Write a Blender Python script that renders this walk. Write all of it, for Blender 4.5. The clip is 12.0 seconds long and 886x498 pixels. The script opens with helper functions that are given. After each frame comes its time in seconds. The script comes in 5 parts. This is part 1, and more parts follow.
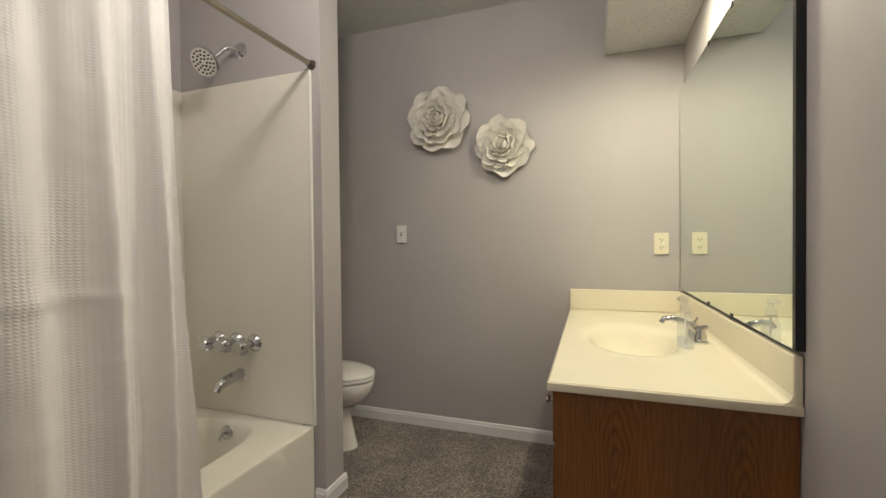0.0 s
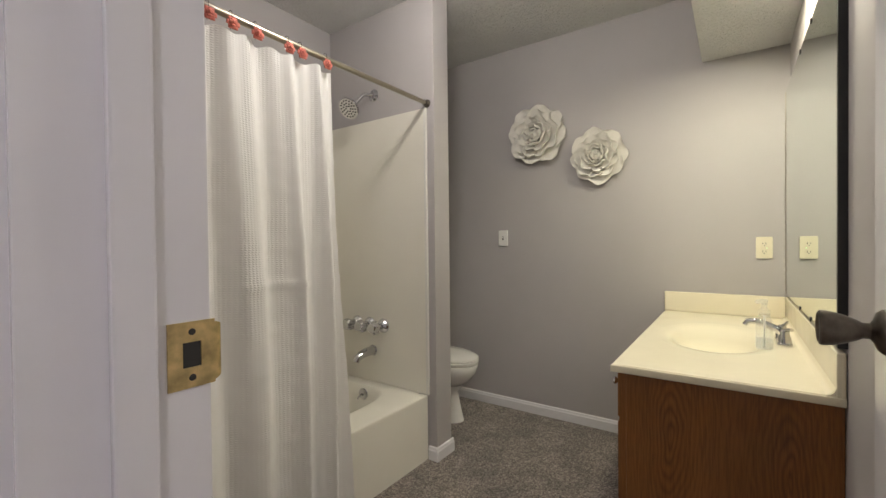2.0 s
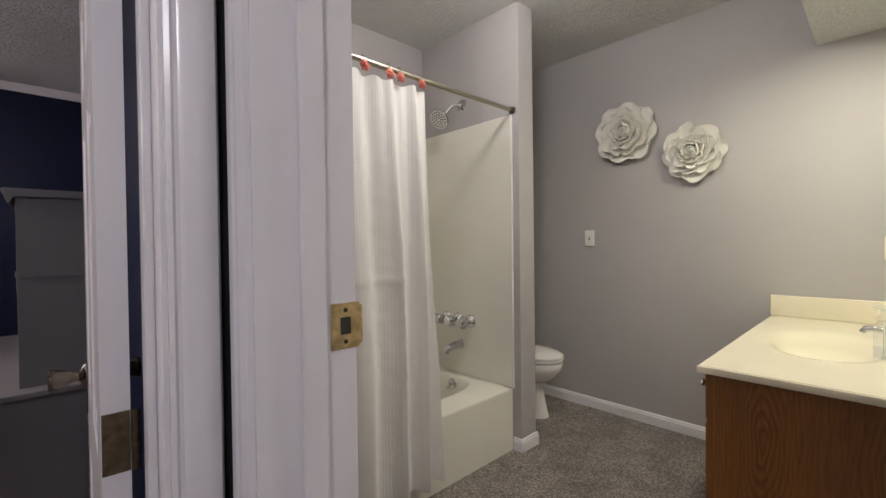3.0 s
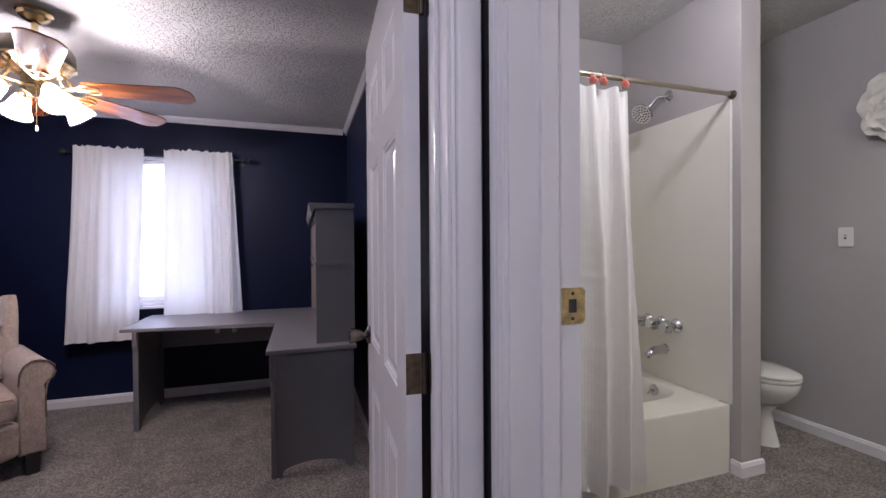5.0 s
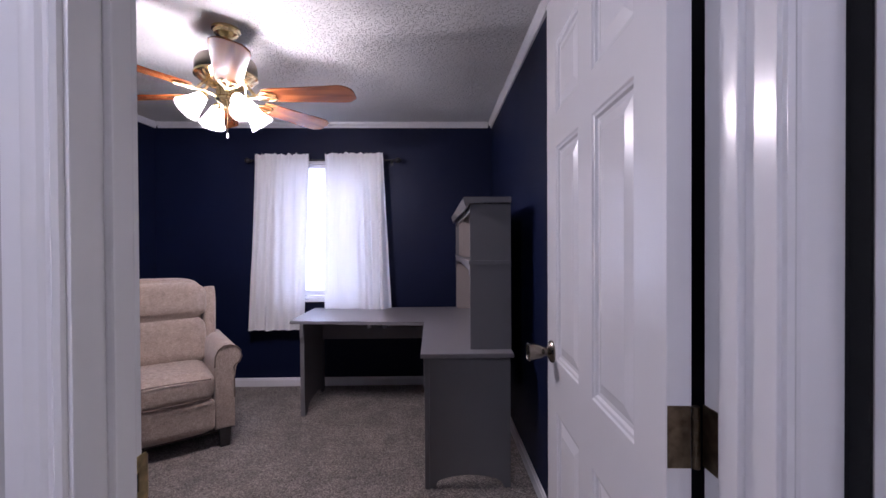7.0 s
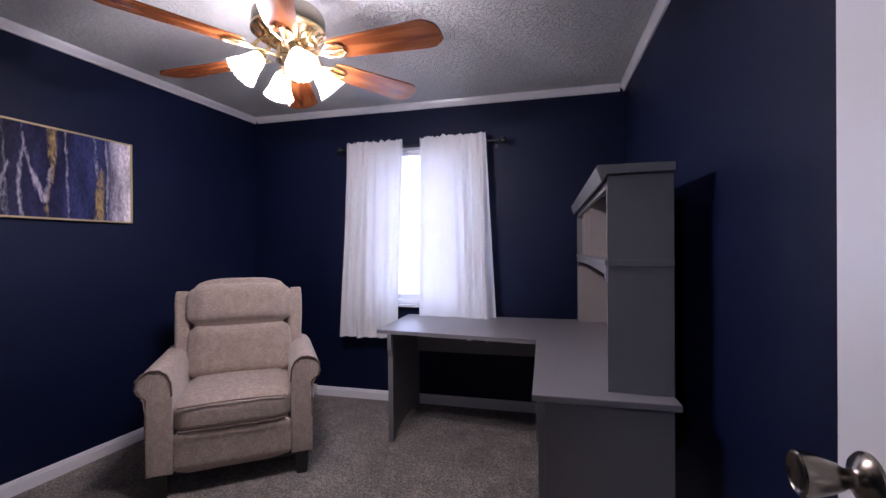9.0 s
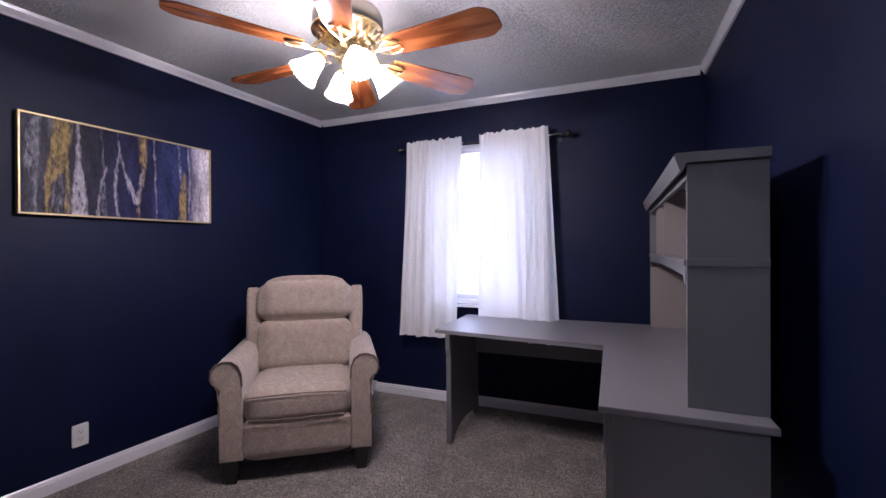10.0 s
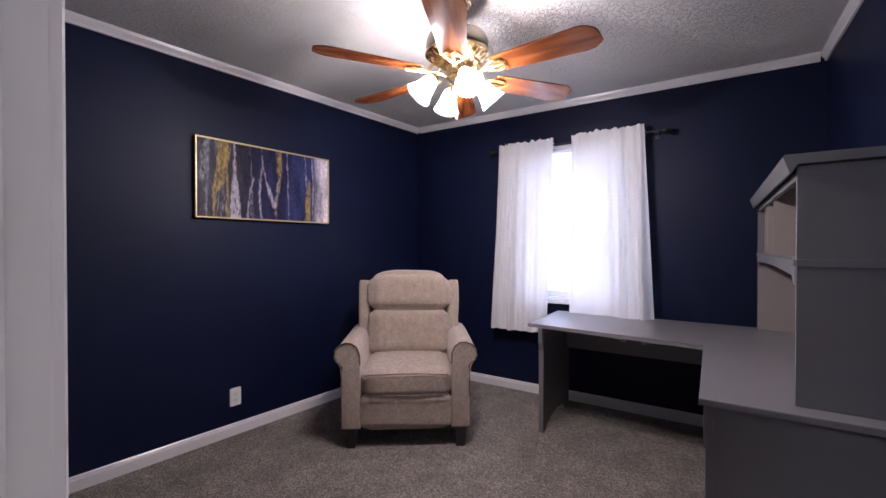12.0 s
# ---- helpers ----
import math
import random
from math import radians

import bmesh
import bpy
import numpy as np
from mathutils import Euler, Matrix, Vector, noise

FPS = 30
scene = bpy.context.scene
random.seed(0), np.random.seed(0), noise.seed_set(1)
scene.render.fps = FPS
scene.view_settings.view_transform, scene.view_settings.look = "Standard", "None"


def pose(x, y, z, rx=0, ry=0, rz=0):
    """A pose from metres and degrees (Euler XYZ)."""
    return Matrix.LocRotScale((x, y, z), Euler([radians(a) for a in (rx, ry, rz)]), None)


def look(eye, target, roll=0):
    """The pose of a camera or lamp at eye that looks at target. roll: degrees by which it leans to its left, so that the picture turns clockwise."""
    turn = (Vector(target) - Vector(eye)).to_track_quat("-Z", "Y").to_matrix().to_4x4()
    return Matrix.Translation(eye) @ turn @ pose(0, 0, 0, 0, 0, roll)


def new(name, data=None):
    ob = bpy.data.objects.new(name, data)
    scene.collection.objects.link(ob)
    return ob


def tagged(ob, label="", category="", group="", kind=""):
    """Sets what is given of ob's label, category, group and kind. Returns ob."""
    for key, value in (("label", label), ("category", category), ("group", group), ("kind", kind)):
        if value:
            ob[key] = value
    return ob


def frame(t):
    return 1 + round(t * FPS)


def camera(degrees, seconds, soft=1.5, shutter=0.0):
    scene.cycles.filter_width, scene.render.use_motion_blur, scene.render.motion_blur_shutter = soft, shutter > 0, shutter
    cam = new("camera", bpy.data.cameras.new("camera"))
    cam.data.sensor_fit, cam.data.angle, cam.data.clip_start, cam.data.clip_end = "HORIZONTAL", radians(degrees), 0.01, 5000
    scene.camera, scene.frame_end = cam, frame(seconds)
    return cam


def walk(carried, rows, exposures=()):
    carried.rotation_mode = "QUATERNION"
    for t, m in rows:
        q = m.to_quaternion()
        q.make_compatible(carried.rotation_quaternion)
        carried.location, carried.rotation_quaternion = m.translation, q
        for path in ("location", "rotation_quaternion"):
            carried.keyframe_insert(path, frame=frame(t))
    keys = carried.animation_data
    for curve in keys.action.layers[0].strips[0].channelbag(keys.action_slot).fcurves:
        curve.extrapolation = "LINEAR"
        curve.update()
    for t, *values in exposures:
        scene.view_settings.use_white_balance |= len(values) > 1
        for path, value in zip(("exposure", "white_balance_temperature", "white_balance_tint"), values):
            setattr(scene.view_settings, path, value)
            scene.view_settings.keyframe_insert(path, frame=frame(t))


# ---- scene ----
cam = camera(93.2, 12.0)
PATH = [
    (0, (0.111, 0.123, 1.269), (-0.556, 2.008, 1.239), -0.6),
    (0.5, (0.179, 0.078, 1.279), (-0.598, 1.920, 1.246), -0.8),
    (1, (0.232, 0.005, 1.277), (-0.681, 1.784, 1.250), -0.8),
    (1.5, (0.285, -0.073, 1.280), (-0.744, 1.642, 1.256), -0.7),
    (2, (0.342, -0.172, 1.291), (-0.800, 1.470, 1.267), -0.6),
    (2.5, (0.409, -0.252, 1.304), (-0.876, 1.280, 1.273), -0.7),
    (3, (0.436, -0.290, 1.300), (-1.014, 1.088, 1.276), -0.7),
    (5, (0.550, -0.445, 1.295), (-1.347, 0.189, 1.278), -0.4),
    (5.5, (0.537, -0.486, 1.293), (-1.405, -0.008, 1.274), -0.4),
    (6, (0.483, -0.508, 1.294), (-1.493, -0.203, 1.276), -0.2),
    (6.5, (0.382, -0.537, 1.292), (-1.612, -0.381, 1.274), -0.3),
    (7, (0.254, -0.566, 1.291), (-1.746, -0.526, 1.272), -0.3),
    (9, (-0.382, -0.591, 1.254), (-2.324, -1.068, 1.248), -0.4),
    (9.5, (-0.447, -0.592, 1.251), (-2.352, -1.203, 1.247), -0.2),
    (10, (-0.447, -0.594, 1.246), (-2.299, -1.349, 1.242), -0.3),
    (10.5, (-0.422, -0.593, 1.246), (-2.218, -1.472, 1.239), -0.2),
    (11, (-0.378, -0.587, 1.253), (-2.119, -1.571, 1.240), -0.0),
    (11.5, (-0.317, -0.583, 1.253), (-2.012, -1.644, 1.236), 0.0),
    (12, (-0.225, -0.597, 1.253), (-1.902, -1.687, 1.235), 0.0),
]
walk(cam, [(t, look(eye, target, roll)) for t, eye, target, roll in PATH],
     [(0.0, 0.05, 6800, 9), (1.5, 0.05, 6650, 9), (3.0, 0.0, 6350, 11), (5.0, 0.0, 5780, 18), (7.0, 0.0, 5580, 20), (9.0, -0.02, 5550, 18), (9.5, 0.06, 5550, 18), (10.5, 0.16, 5650, 17), (12.0, 0.20, 5850, 15)])

# ---- world, sun, large lights ----
scene.view_settings.exposure = 0.0
world = bpy.data.worlds.new("world")
scene.world = world
world.use_nodes = True
_wn = world.node_tree
_bg = _wn.nodes["Background"]
_sky = _wn.nodes.new("ShaderNodeTexSky")
_sky.sky_type = "NISHITA"
_sky.sun_disc = False
_sky.sun_elevation = radians(38)
_sky.sun_rotation = radians(60)
_wn.links.new(_sky.outputs[0], _bg.inputs[0])
_bg.inputs[1].default_value = 0.12
_sun = new("sun", bpy.data.lights.new("sun", "SUN"))
_sun.data.energy, _sun.data.angle, _sun.data.color = 2.5, radians(0.6), (1.0, 0.95, 0.88)
_sun.matrix_world = look((12, 4, 14), (0, 0, 0))


def lamp(name, kind, place, power, color, size=0.05, target=None, spot=None):
    d = bpy.data.lights.new(name, kind)
    d.energy, d.color = power, color
    ob = new(name, d)
    if kind == "AREA":
        d.shape, d.size = "DISK", size
    else:
        d.shadow_soft_size = size
    ob.matrix_world = look(place, target) if target else pose(*place)
    return ob


WARM = (1.0, 0.83, 0.60)
BULB = (1.0, 0.87, 0.80)
FAN = (-1.96, -1.645)
SOFFIT_LAMP = (0.385, 1.92)
HALL_FILL = (1.05, -1.35)
BATH_LAMP = (-0.60, 1.10)
lamp("soffit_downlight", "AREA", (*SOFFIT_LAMP, 2.326), 16.0, (0.97, 0.915, 0.70), 0.13, (*SOFFIT_LAMP, 0))
# unseen hall source, added to brighten the casings from the hall side
lamp("hall_fill_lamp", "POINT", (*HALL_FILL, 2.33), 40, (0.98, 0.95, 1.0), 0.10)
lamp("bath_ceiling_lamp", "POINT", (*BATH_LAMP, 2.615), 34, (0.985, 0.945, 0.90), 0.09)


# ---- materials ----
def mat(name, color, rough=0.5, metal=0.0, spec=0.5):
    m = bpy.data.materials.new(name)
    m.use_nodes = True
    b = m.node_tree.nodes["Principled BSDF"]
    b.inputs["Base Color"].default_value = (*color, 1)
    b.inputs["Roughness"].default_value = rough
    b.inputs["Metallic"].default_value = metal
    b.inputs["Specular IOR Level"].default_value = spec
    return m


def node(m, kind, **values):
    n = m.node_tree.nodes.new(kind)
    for key, v in values.items():
        n.inputs[key.replace("_", " ")].default_value = v
    return n


def link(m, a, b):
    m.node_tree.links.new(a, b)


def coords(m, scale=(1, 1, 1)):
    """Object coordinates in metres, stretched by scale."""
    tc = m.node_tree.nodes.new("ShaderNodeTexCoord")
    mp = m.node_tree.nodes.new("ShaderNodeMapping")
    mp.inputs["Scale"].default_value = scale
    link(m, tc.outputs["Object"], mp.inputs["Vector"])
    return mp.outputs[0]


def ramp(m, fac, stops):
    r = m.node_tree.nodes.new("ShaderNodeValToRGB")
    el = r.color_ramp.elements
    while len(el) < len(stops):
        el.new(0.5)
    for e, (p, c) in zip(el, stops):
        e.position, e.color = p, (*c, 1)
    link(m, fac, r.inputs[0])
    return r.outputs[0]


def noise_fac(m, scale, detail=4.0, stretch=(1, 1, 1), rough=0.5):
    n = node(m, "ShaderNodeTexNoise", Scale=scale, Detail=detail, Roughness=rough)
    link(m, coords(m, stretch), n.inputs["Vector"])
    return n.outputs["Fac"]


def bsdf(m):
    return m.node_tree.nodes["Principled BSDF"]


def vary(m, color, amount, scale, stretch=(1, 1, 1), detail=4.0):
    """Colour that drifts about the given one."""
    lo = tuple(c * (1 - amount) for c in color)
    hi = tuple(min(1, c * (1 + amount)) for c in color)
    out = ramp(m, noise_fac(m, scale, detail, stretch), [(0.3, lo), (0.7, hi)])
    link(m, out, bsdf(m).inputs["Base Color"])
    return out


def bump(m, fac, strength, distance=0.002):
    b = node(m, "ShaderNodeBump", Strength=strength, Distance=distance)
    link(m, fac, b.inputs["Height"])
    link(m, b.outputs[0], bsdf(m).inputs["Normal"])
    return b


def gloss_drift(m, lo, hi, scale=6.0):
    mr = node(m, "ShaderNodeMapRange", To_Min=lo, To_Max=hi)
    link(m, noise_fac(m, scale, 5), mr.inputs["Value"])
    link(m, mr.outputs[0], bsdf(m).inputs["Roughness"])


def painted(name, color, rough, drift=0.04, relief=0.12, relief_scale=220):
    m = mat(name, color, rough)
    vary(m, color, drift, 1.7)
    bump(m, noise_fac(m, relief_scale, 3), relief, 0.001)
    gloss_drift(m, rough - 0.03, rough + 0.03, 2.5)
    return m


M_GREY = painted("grey_wall_paint", (0.43, 0.405, 0.405), 0.62)
M_NAVY = painted("navy_wall_paint", (0.0034, 0.0066, 0.029), 0.52, 0.08)
bsdf(M_NAVY).inputs["Specular IOR Level"].default_value = 0.20
M_TRIM = painted("white_trim_paint", (0.78, 0.765, 0.79), 0.22, 0.03, 0.04, 90)
M_HALLWALL = painted("hall_wall_paint", (0.46, 0.44, 0.44), 0.6)
# near-black: the casing slit's shade as colour, and the black wall box
M_GAPSHADE_BLACK = mat("gap_shade_and_black", (0.01, 0.01, 0.012), 0.9)


def popcorn(name, color):
    m = mat(name, color, 0.9)
    v = node(m, "ShaderNodeTexNoise", Scale=66.0, Detail=5.0, Roughness=0.6)
    link(m, coords(m), v.inputs["Vector"])
    shaped = ramp(m, v.outputs["Fac"], [(0.48, (0, 0, 0)), (0.64, (1, 1, 1))])
    bump(m, shaped, 0.9, 0.006)
    vary(m, color, 0.05, 2.0)
    return m


M_CEIL = popcorn("textured_ceiling", (0.72, 0.71, 0.70))


def carpet():
    m = mat("carpet", (0.2, 0.18, 0.16), 0.95, 0, 0.1)
    fine = noise_fac(m, 110, 4, (1, 1, 1), 0.7)
    tuft = node(m, "ShaderNodeTexVoronoi", Scale=165.0)
    link(m, coords(m), tuft.inputs["Vector"])
    c1 = ramp(m, tuft.outputs["Color"], [(0.1, (0.070, 0.060, 0.054)), (0.5, (0.195, 0.166, 0.151)), (0.9, (0.42, 0.367, 0.334))])
    c2 = ramp(m, noise_fac(m, 5.5, 6, (1, 1, 1), 0.65), [(0.34, (0.66, 0.66, 0.66)), (0.66, (1.13, 1.11, 1.08))])
    mix = m.node_tree.nodes.new("ShaderNodeMix")
    mix.data_type, mix.blend_type = "RGBA", "MULTIPLY"
    mix.inputs["Factor"].default_value = 1.0
    link(m, c1, mix.inputs["A"])
    link(m, c2, mix.inputs["B"])
    link(m, mix.outputs["Result"], bsdf(m).inputs["Base Color"])
    bump(m, fine, 0.9, 0.006)
    bsdf(m).inputs["Sheen Weight"].default_value = 0.25
    return m


M_CARPET = carpet()


def wood(name, dark, light, scale, stretch, rough, knots=0.0):
    m = mat(name, light, rough)
    w = node(m, "ShaderNodeTexWave", Scale=scale, Distortion=7.0, Detail=3.0, Detail_Scale=1.3)
    w.wave_type = "BANDS"
    w.bands_direction = "X"
    link(m, coords(m, stretch), w.inputs["Vector"])
    grain = noise_fac(m, 120, 3, (stretch[0] * 1.2, stretch[1] * 1.2, stretch[2] * 0.25))
    mx = m.node_tree.nodes.new("ShaderNodeMath")
    mx.operation = "MULTIPLY_ADD"
    mx.inputs[1].default_value = 0.6
    link(m, w.outputs["Fac"], mx.inputs[0])
    mul = m.node_tree.nodes.new("ShaderNodeMath")
    mul.operation = "MULTIPLY"
    mul.inputs[1].default_value = 0.4
    link(m, grain, mul.inputs[0])
    link(m, mul.outputs[0], mx.inputs[2])
    link(m, ramp(m, mx.outputs[0], [(0.2, dark), (0.75, light)]), bsdf(m).inputs["Base Color"])
    bump(m, mx.outputs[0], 0.15, 0.001)
    return m


def oak():
    """Flat-sawn oak: two cathedral figures running out into straight grain."""
    m = mat("golden_oak", (0.30, 0.12, 0.035), 0.34)
    nt = m.node_tree

    def op(kind, a, b, c=0.0):
        q = nt.nodes.new("ShaderNodeMath")
        q.operation = kind
        for k, val in enumerate((a, b, c)):
            if isinstance(val, (int, float)):
                q.inputs[k].default_value = val
            else:
                link(m, val, q.inputs[k])
        return q.outputs[0]

    sep = nt.nodes.new("ShaderNodeSeparateXYZ")
    link(m, coords(m), sep.inputs[0])
    wander = noise_fac(m, 4.0, 3, (1, 1, 0.45), 0.55)
    along = op("ADD", sep.outputs["X"], sep.outputs["Y"])
    x = op("MULTIPLY_ADD", noise_fac(m, 11, 3, (1, 1, 0.35)), 0.045, op("MULTIPLY_ADD", wander, 0.11, along))
    z = sep.outputs["Z"]
    dist = []
    for cx, cz in ((1.605, 0.66), (1.900, 0.60)):
        dx = op("SUBTRACT", x, cx)
        dz = op("MULTIPLY", op("SUBTRACT", z, cz), 0.24)
        dist.append(op("SQRT", op("ADD", op("MULTIPLY", dx, dx), op("MULTIPLY", dz, dz)), 0.0))
    d = op("SMOOTH_MIN", dist[0], dist[1], 0.02)
    rings = op("MULTIPLY_ADD", op("SINE", op("MULTIPLY_ADD", d, 520.0, op("MULTIPLY", noise_fac(m, 22, 3, (1, 1, 0.12)), 7.0)), 0.0), 0.5, 0.5)
    fade = node(m, "ShaderNodeMapRange", From_Min=0.02, From_Max=0.13, To_Min=0.85, To_Max=0.28)
    link(m, d, fade.inputs["Value"])
    r = op("MULTIPLY", rings, fade.outputs[0])
    pores = noise_fac(m, 340, 2, (1, 1, 0.035))
    a = ramp(m, r, [(0.0, (0.255, 0.100, 0.022)), (0.6, (0.210, 0.076, 0.016)), (1.0, (0.130, 0.042, 0.009))])
    b = ramp(m, pores, [(0.38, (0.70, 0.64, 0.58)), (0.54, (1, 1, 1))])
    mix = nt.nodes.new("ShaderNodeMix")
    mix.data_type, mix.blend_type = "RGBA", "MULTIPLY"
    mix.inputs["Factor"].default_value = 0.8
    link(m, a, mix.inputs["A"])
    link(m, b, mix.inputs["B"])
    c = ramp(m, noise_fac(m, 3.0, 3, (2, 2, 0.4)), [(0.3, (0.84, 0.84, 0.84)), (0.7, (1.12, 1.12, 1.12))])
    mix2 = nt.nodes.new("ShaderNodeMix")
    mix2.data_type, mix2.blend_type = "RGBA", "MULTIPLY"
    mix2.inputs["Factor"].default_value = 1.0
    link(m, mix.outputs["Result"], mix2.inputs["A"])
    link(m, c, mix2.inputs["B"])
    link(m, mix2.outputs["Result"], bsdf(m).inputs["Base Color"])
    bump(m, pores, 0.12, 0.001)
    return m


M_OAK = oak()
M_BLADE = wood("cherry_blade", (0.16, 0.042, 0.012), (0.31, 0.10, 0.030), 2.0, (0.35, 6.0, 1.0), 0.17)
M_CMARBLE = mat("cultured_marble", (0.80, 0.70, 0.50), 0.16)
vary(M_CMARBLE, (0.79, 0.725, 0.565), 0.03, 3.0)
gloss_drift(M_CMARBLE, 0.12, 0.24, 9)
M_ACRYL = mat("cream_acrylic", (0.80, 0.77, 0.69), 0.28)
vary(M_ACRYL, (0.80, 0.77, 0.69), 0.02, 2.0)
gloss_drift(M_ACRYL, 0.30, 0.40, 5)
M_CHINA = mat("white_china", (0.82, 0.80, 0.76), 0.12)
M_CAULK = painted("caulk", (0.74, 0.72, 0.68), 0.5)
M_CHROME = mat("chrome", (0.60, 0.60, 0.62), 0.08, 1.0)
gloss_drift(M_CHROME, 0.04, 0.12, 30)
M_NICKEL = mat("brushed_nickel", (0.42, 0.375, 0.31), 0.30, 1.0)
gloss_drift(M_NICKEL, 0.22, 0.4, 30)
M_BRASS = mat("polished_brass", (0.80, 0.62, 0.34), 0.18, 1.0)
gloss_drift(M_BRASS, 0.12, 0.28, 40)
M_DARKNICKEL = mat("dark_nickel", (0.20, 0.175, 0.145), 0.22, 1.0)
gloss_drift(M_DARKNICKEL, 0.16, 0.3, 30)
M_GOLDWOOD = mat("gold_leaf_frame", (0.55, 0.43, 0.24), 0.42, 0.7)
gloss_drift(M_GOLDWOOD, 0.38, 0.5, 40)
M_OLDBRASS = mat("tarnished_brass", (0.62, 0.47, 0.22), 0.34, 1.0)
vary(M_OLDBRASS, (0.60, 0.46, 0.22), 0.35, 60)
M_HINGE = mat("brown_tarnished_hinge", (0.17, 0.13, 0.085), 0.42, 1.0)
vary(M_HINGE, (0.17, 0.13, 0.085), 0.35, 60)
gloss_drift(M_OLDBRASS, 0.25, 0.5, 50)
M_BRONZE = mat("aged_bronze", (0.13, 0.115, 0.10), 0.34, 1.0)
vary(M_BRONZE, (0.14, 0.12, 0.10), 0.35, 45)
M_BLACK = mat("black_metal", (0.012, 0.012, 0.014), 0.4)
M_BLACKWOOD = mat("black_wood", (0.015, 0.013, 0.012), 0.45)
M_PLASTIC = mat("white_plastic", (0.78, 0.77, 0.74), 0.35)
M_ALMOND = mat("ivory_plastic", (0.78, 0.72, 0.56), 0.35)
M_SLOT = mat("dark_slot", (0.03, 0.028, 0.025), 0.7)
M_MIRROR = mat("mirror_silver", (0.80, 0.87, 0.82), 0.01, 1.0)
M_GREYDESK = painted("grey_desk_paint", (0.17, 0.165, 0.175), 0.42, 0.05, 0.08, 160)
M_DESKTOP = painted("grey_desktop", (0.20, 0.19, 0.205), 0.34, 0.03, 0.02, 160)
# desk paint made lighter and pinker: the light inside the hutch, as colour
M_HUTCH_LIT = painted("hutch_paint_lit", (0.30, 0.26, 0.25), 0.45, 0.05, 0.06, 160)
M_PLASTER = mat("white_plaster", (0.80, 0.77, 0.71), 0.75)
vary(M_PLASTER, (0.80, 0.77, 0.71), 0.05, 40)
bump(M_PLASTER, noise_fac(M_PLASTER, 160, 4), 0.25, 0.002)
M_FELT = mat("coral_flower_cloth", (0.62, 0.16, 0.12), 0.8)
vary(M_FELT, (0.60, 0.17, 0.13), 0.25, 120)


def upholstery():
    m = mat("tweed_upholstery", (0.3, 0.26, 0.23), 0.9, 0, 0.2)
    warp = noise_fac(m, 700, 2, (1, 1, 0.08))
    weft = noise_fac(m, 700, 2, (0.08, 0.08, 1))
    add = m.node_tree.nodes.new("ShaderNodeMath")
    add.operation = "ADD"
    link(m, warp, add.inputs[0])
    link(m, weft, add.inputs[1])
    half = m.node_tree.nodes.new("ShaderNodeMath")
    half.operation = "MULTIPLY"
    half.inputs[1].default_value = 0.5
    link(m, add.outputs[0], half.inputs[0])
    c1 = ramp(m, half.outputs[0], [(0.36, (0.245, 0.19, 0.158)), (0.64, (0.55, 0.445, 0.378))])
    c2 = ramp(m, noise_fac(m, 34, 5, (1.0, 1.0, 0.55)), [(0.3, (0.86, 0.86, 0.86)), (0.7, (1.08, 1.08, 1.08))])
    mix = m.node_tree.nodes.new("ShaderNodeMix")
    mix.data_type, mix.blend_type = "RGBA", "MULTIPLY"
    mix.inputs["Factor"].default_value = 1.0
    link(m, c1, mix.inputs["A"])
    link(m, c2, mix.inputs["B"])
    link(m, mix.outputs["Result"], bsdf(m).inputs["Base Color"])
    bump(m, half.outputs[0], 0.5, 0.002)
    bsdf(m).inputs["Sheen Weight"].default_value = 0.3
    return m


M_TWEED = upholstery()
M_PIPING = mat("brown_piping", (0.15, 0.11, 0.09), 0.85)


def cloth(name, color, through_share, weave=0.0):
    """Thin cloth that lets part of the light through."""
    m = mat(name, color, 0.9, 0, 0.15)
    nt = m.node_tree
    tr = node(m, "ShaderNodeBsdfTranslucent")
    tr.inputs[0].default_value = (*color, 1)
    mix = nt.nodes.new("ShaderNodeMixShader")
    mix.inputs[0].default_value = through_share
    link(m, bsdf(m).outputs[0], mix.inputs[1])
    link(m, tr.outputs[0], mix.inputs[2])
    link(m, mix.outputs[0], nt.nodes["Material Output"].inputs[0])
    if weave:
        rows = node(m, "ShaderNodeTexWave", Scale=38.0, Distortion=1.2, Detail=1.0, Detail_Scale=3.0)
        rows.bands_direction = "Z"
        link(m, coords(m), rows.inputs["Vector"])
        cols = node(m, "ShaderNodeTexWave", Scale=26.0, Distortion=1.2, Detail=1.0, Detail_Scale=3.0)
        cols.bands_direction = "Y"
        link(m, coords(m), cols.inputs["Vector"])
        both = m.node_tree.nodes.new("ShaderNodeMath")
        both.operation = "MULTIPLY"
        link(m, rows.outputs["Fac"], both.inputs[0])
        link(m, cols.outputs["Fac"], both.inputs[1])
        patch = ramp(m, noise_fac(m, 3.5, 2, (1, 3, 0.6)), [(0.42, (0.15, 0.15, 0.15)), (0.6, (1, 1, 1))])
        weigh = m.node_tree.nodes.new("ShaderNodeMath")
        weigh.operation = "MULTIPLY"
        link(m, both.outputs[0], weigh.inputs[0])
        link(m, patch, weigh.inputs[1])
        bump(m, weigh.outputs[0], 0.45, 0.004)
    else:
        bump(m, noise_fac(m, 400, 2, (1, 1, 0.2)), 0.15, 0.001)
    return m


M_SHOWERCLOTH = cloth("waffle_cloth", (0.95, 0.93, 0.92), 0.14, 1)
M_SHEER = cloth("white_curtain_cloth", (0.90, 0.885, 0.885), 0.27)
M_BLIND = cloth("white_blind_slat", (0.86, 0.86, 0.86), 0.55)


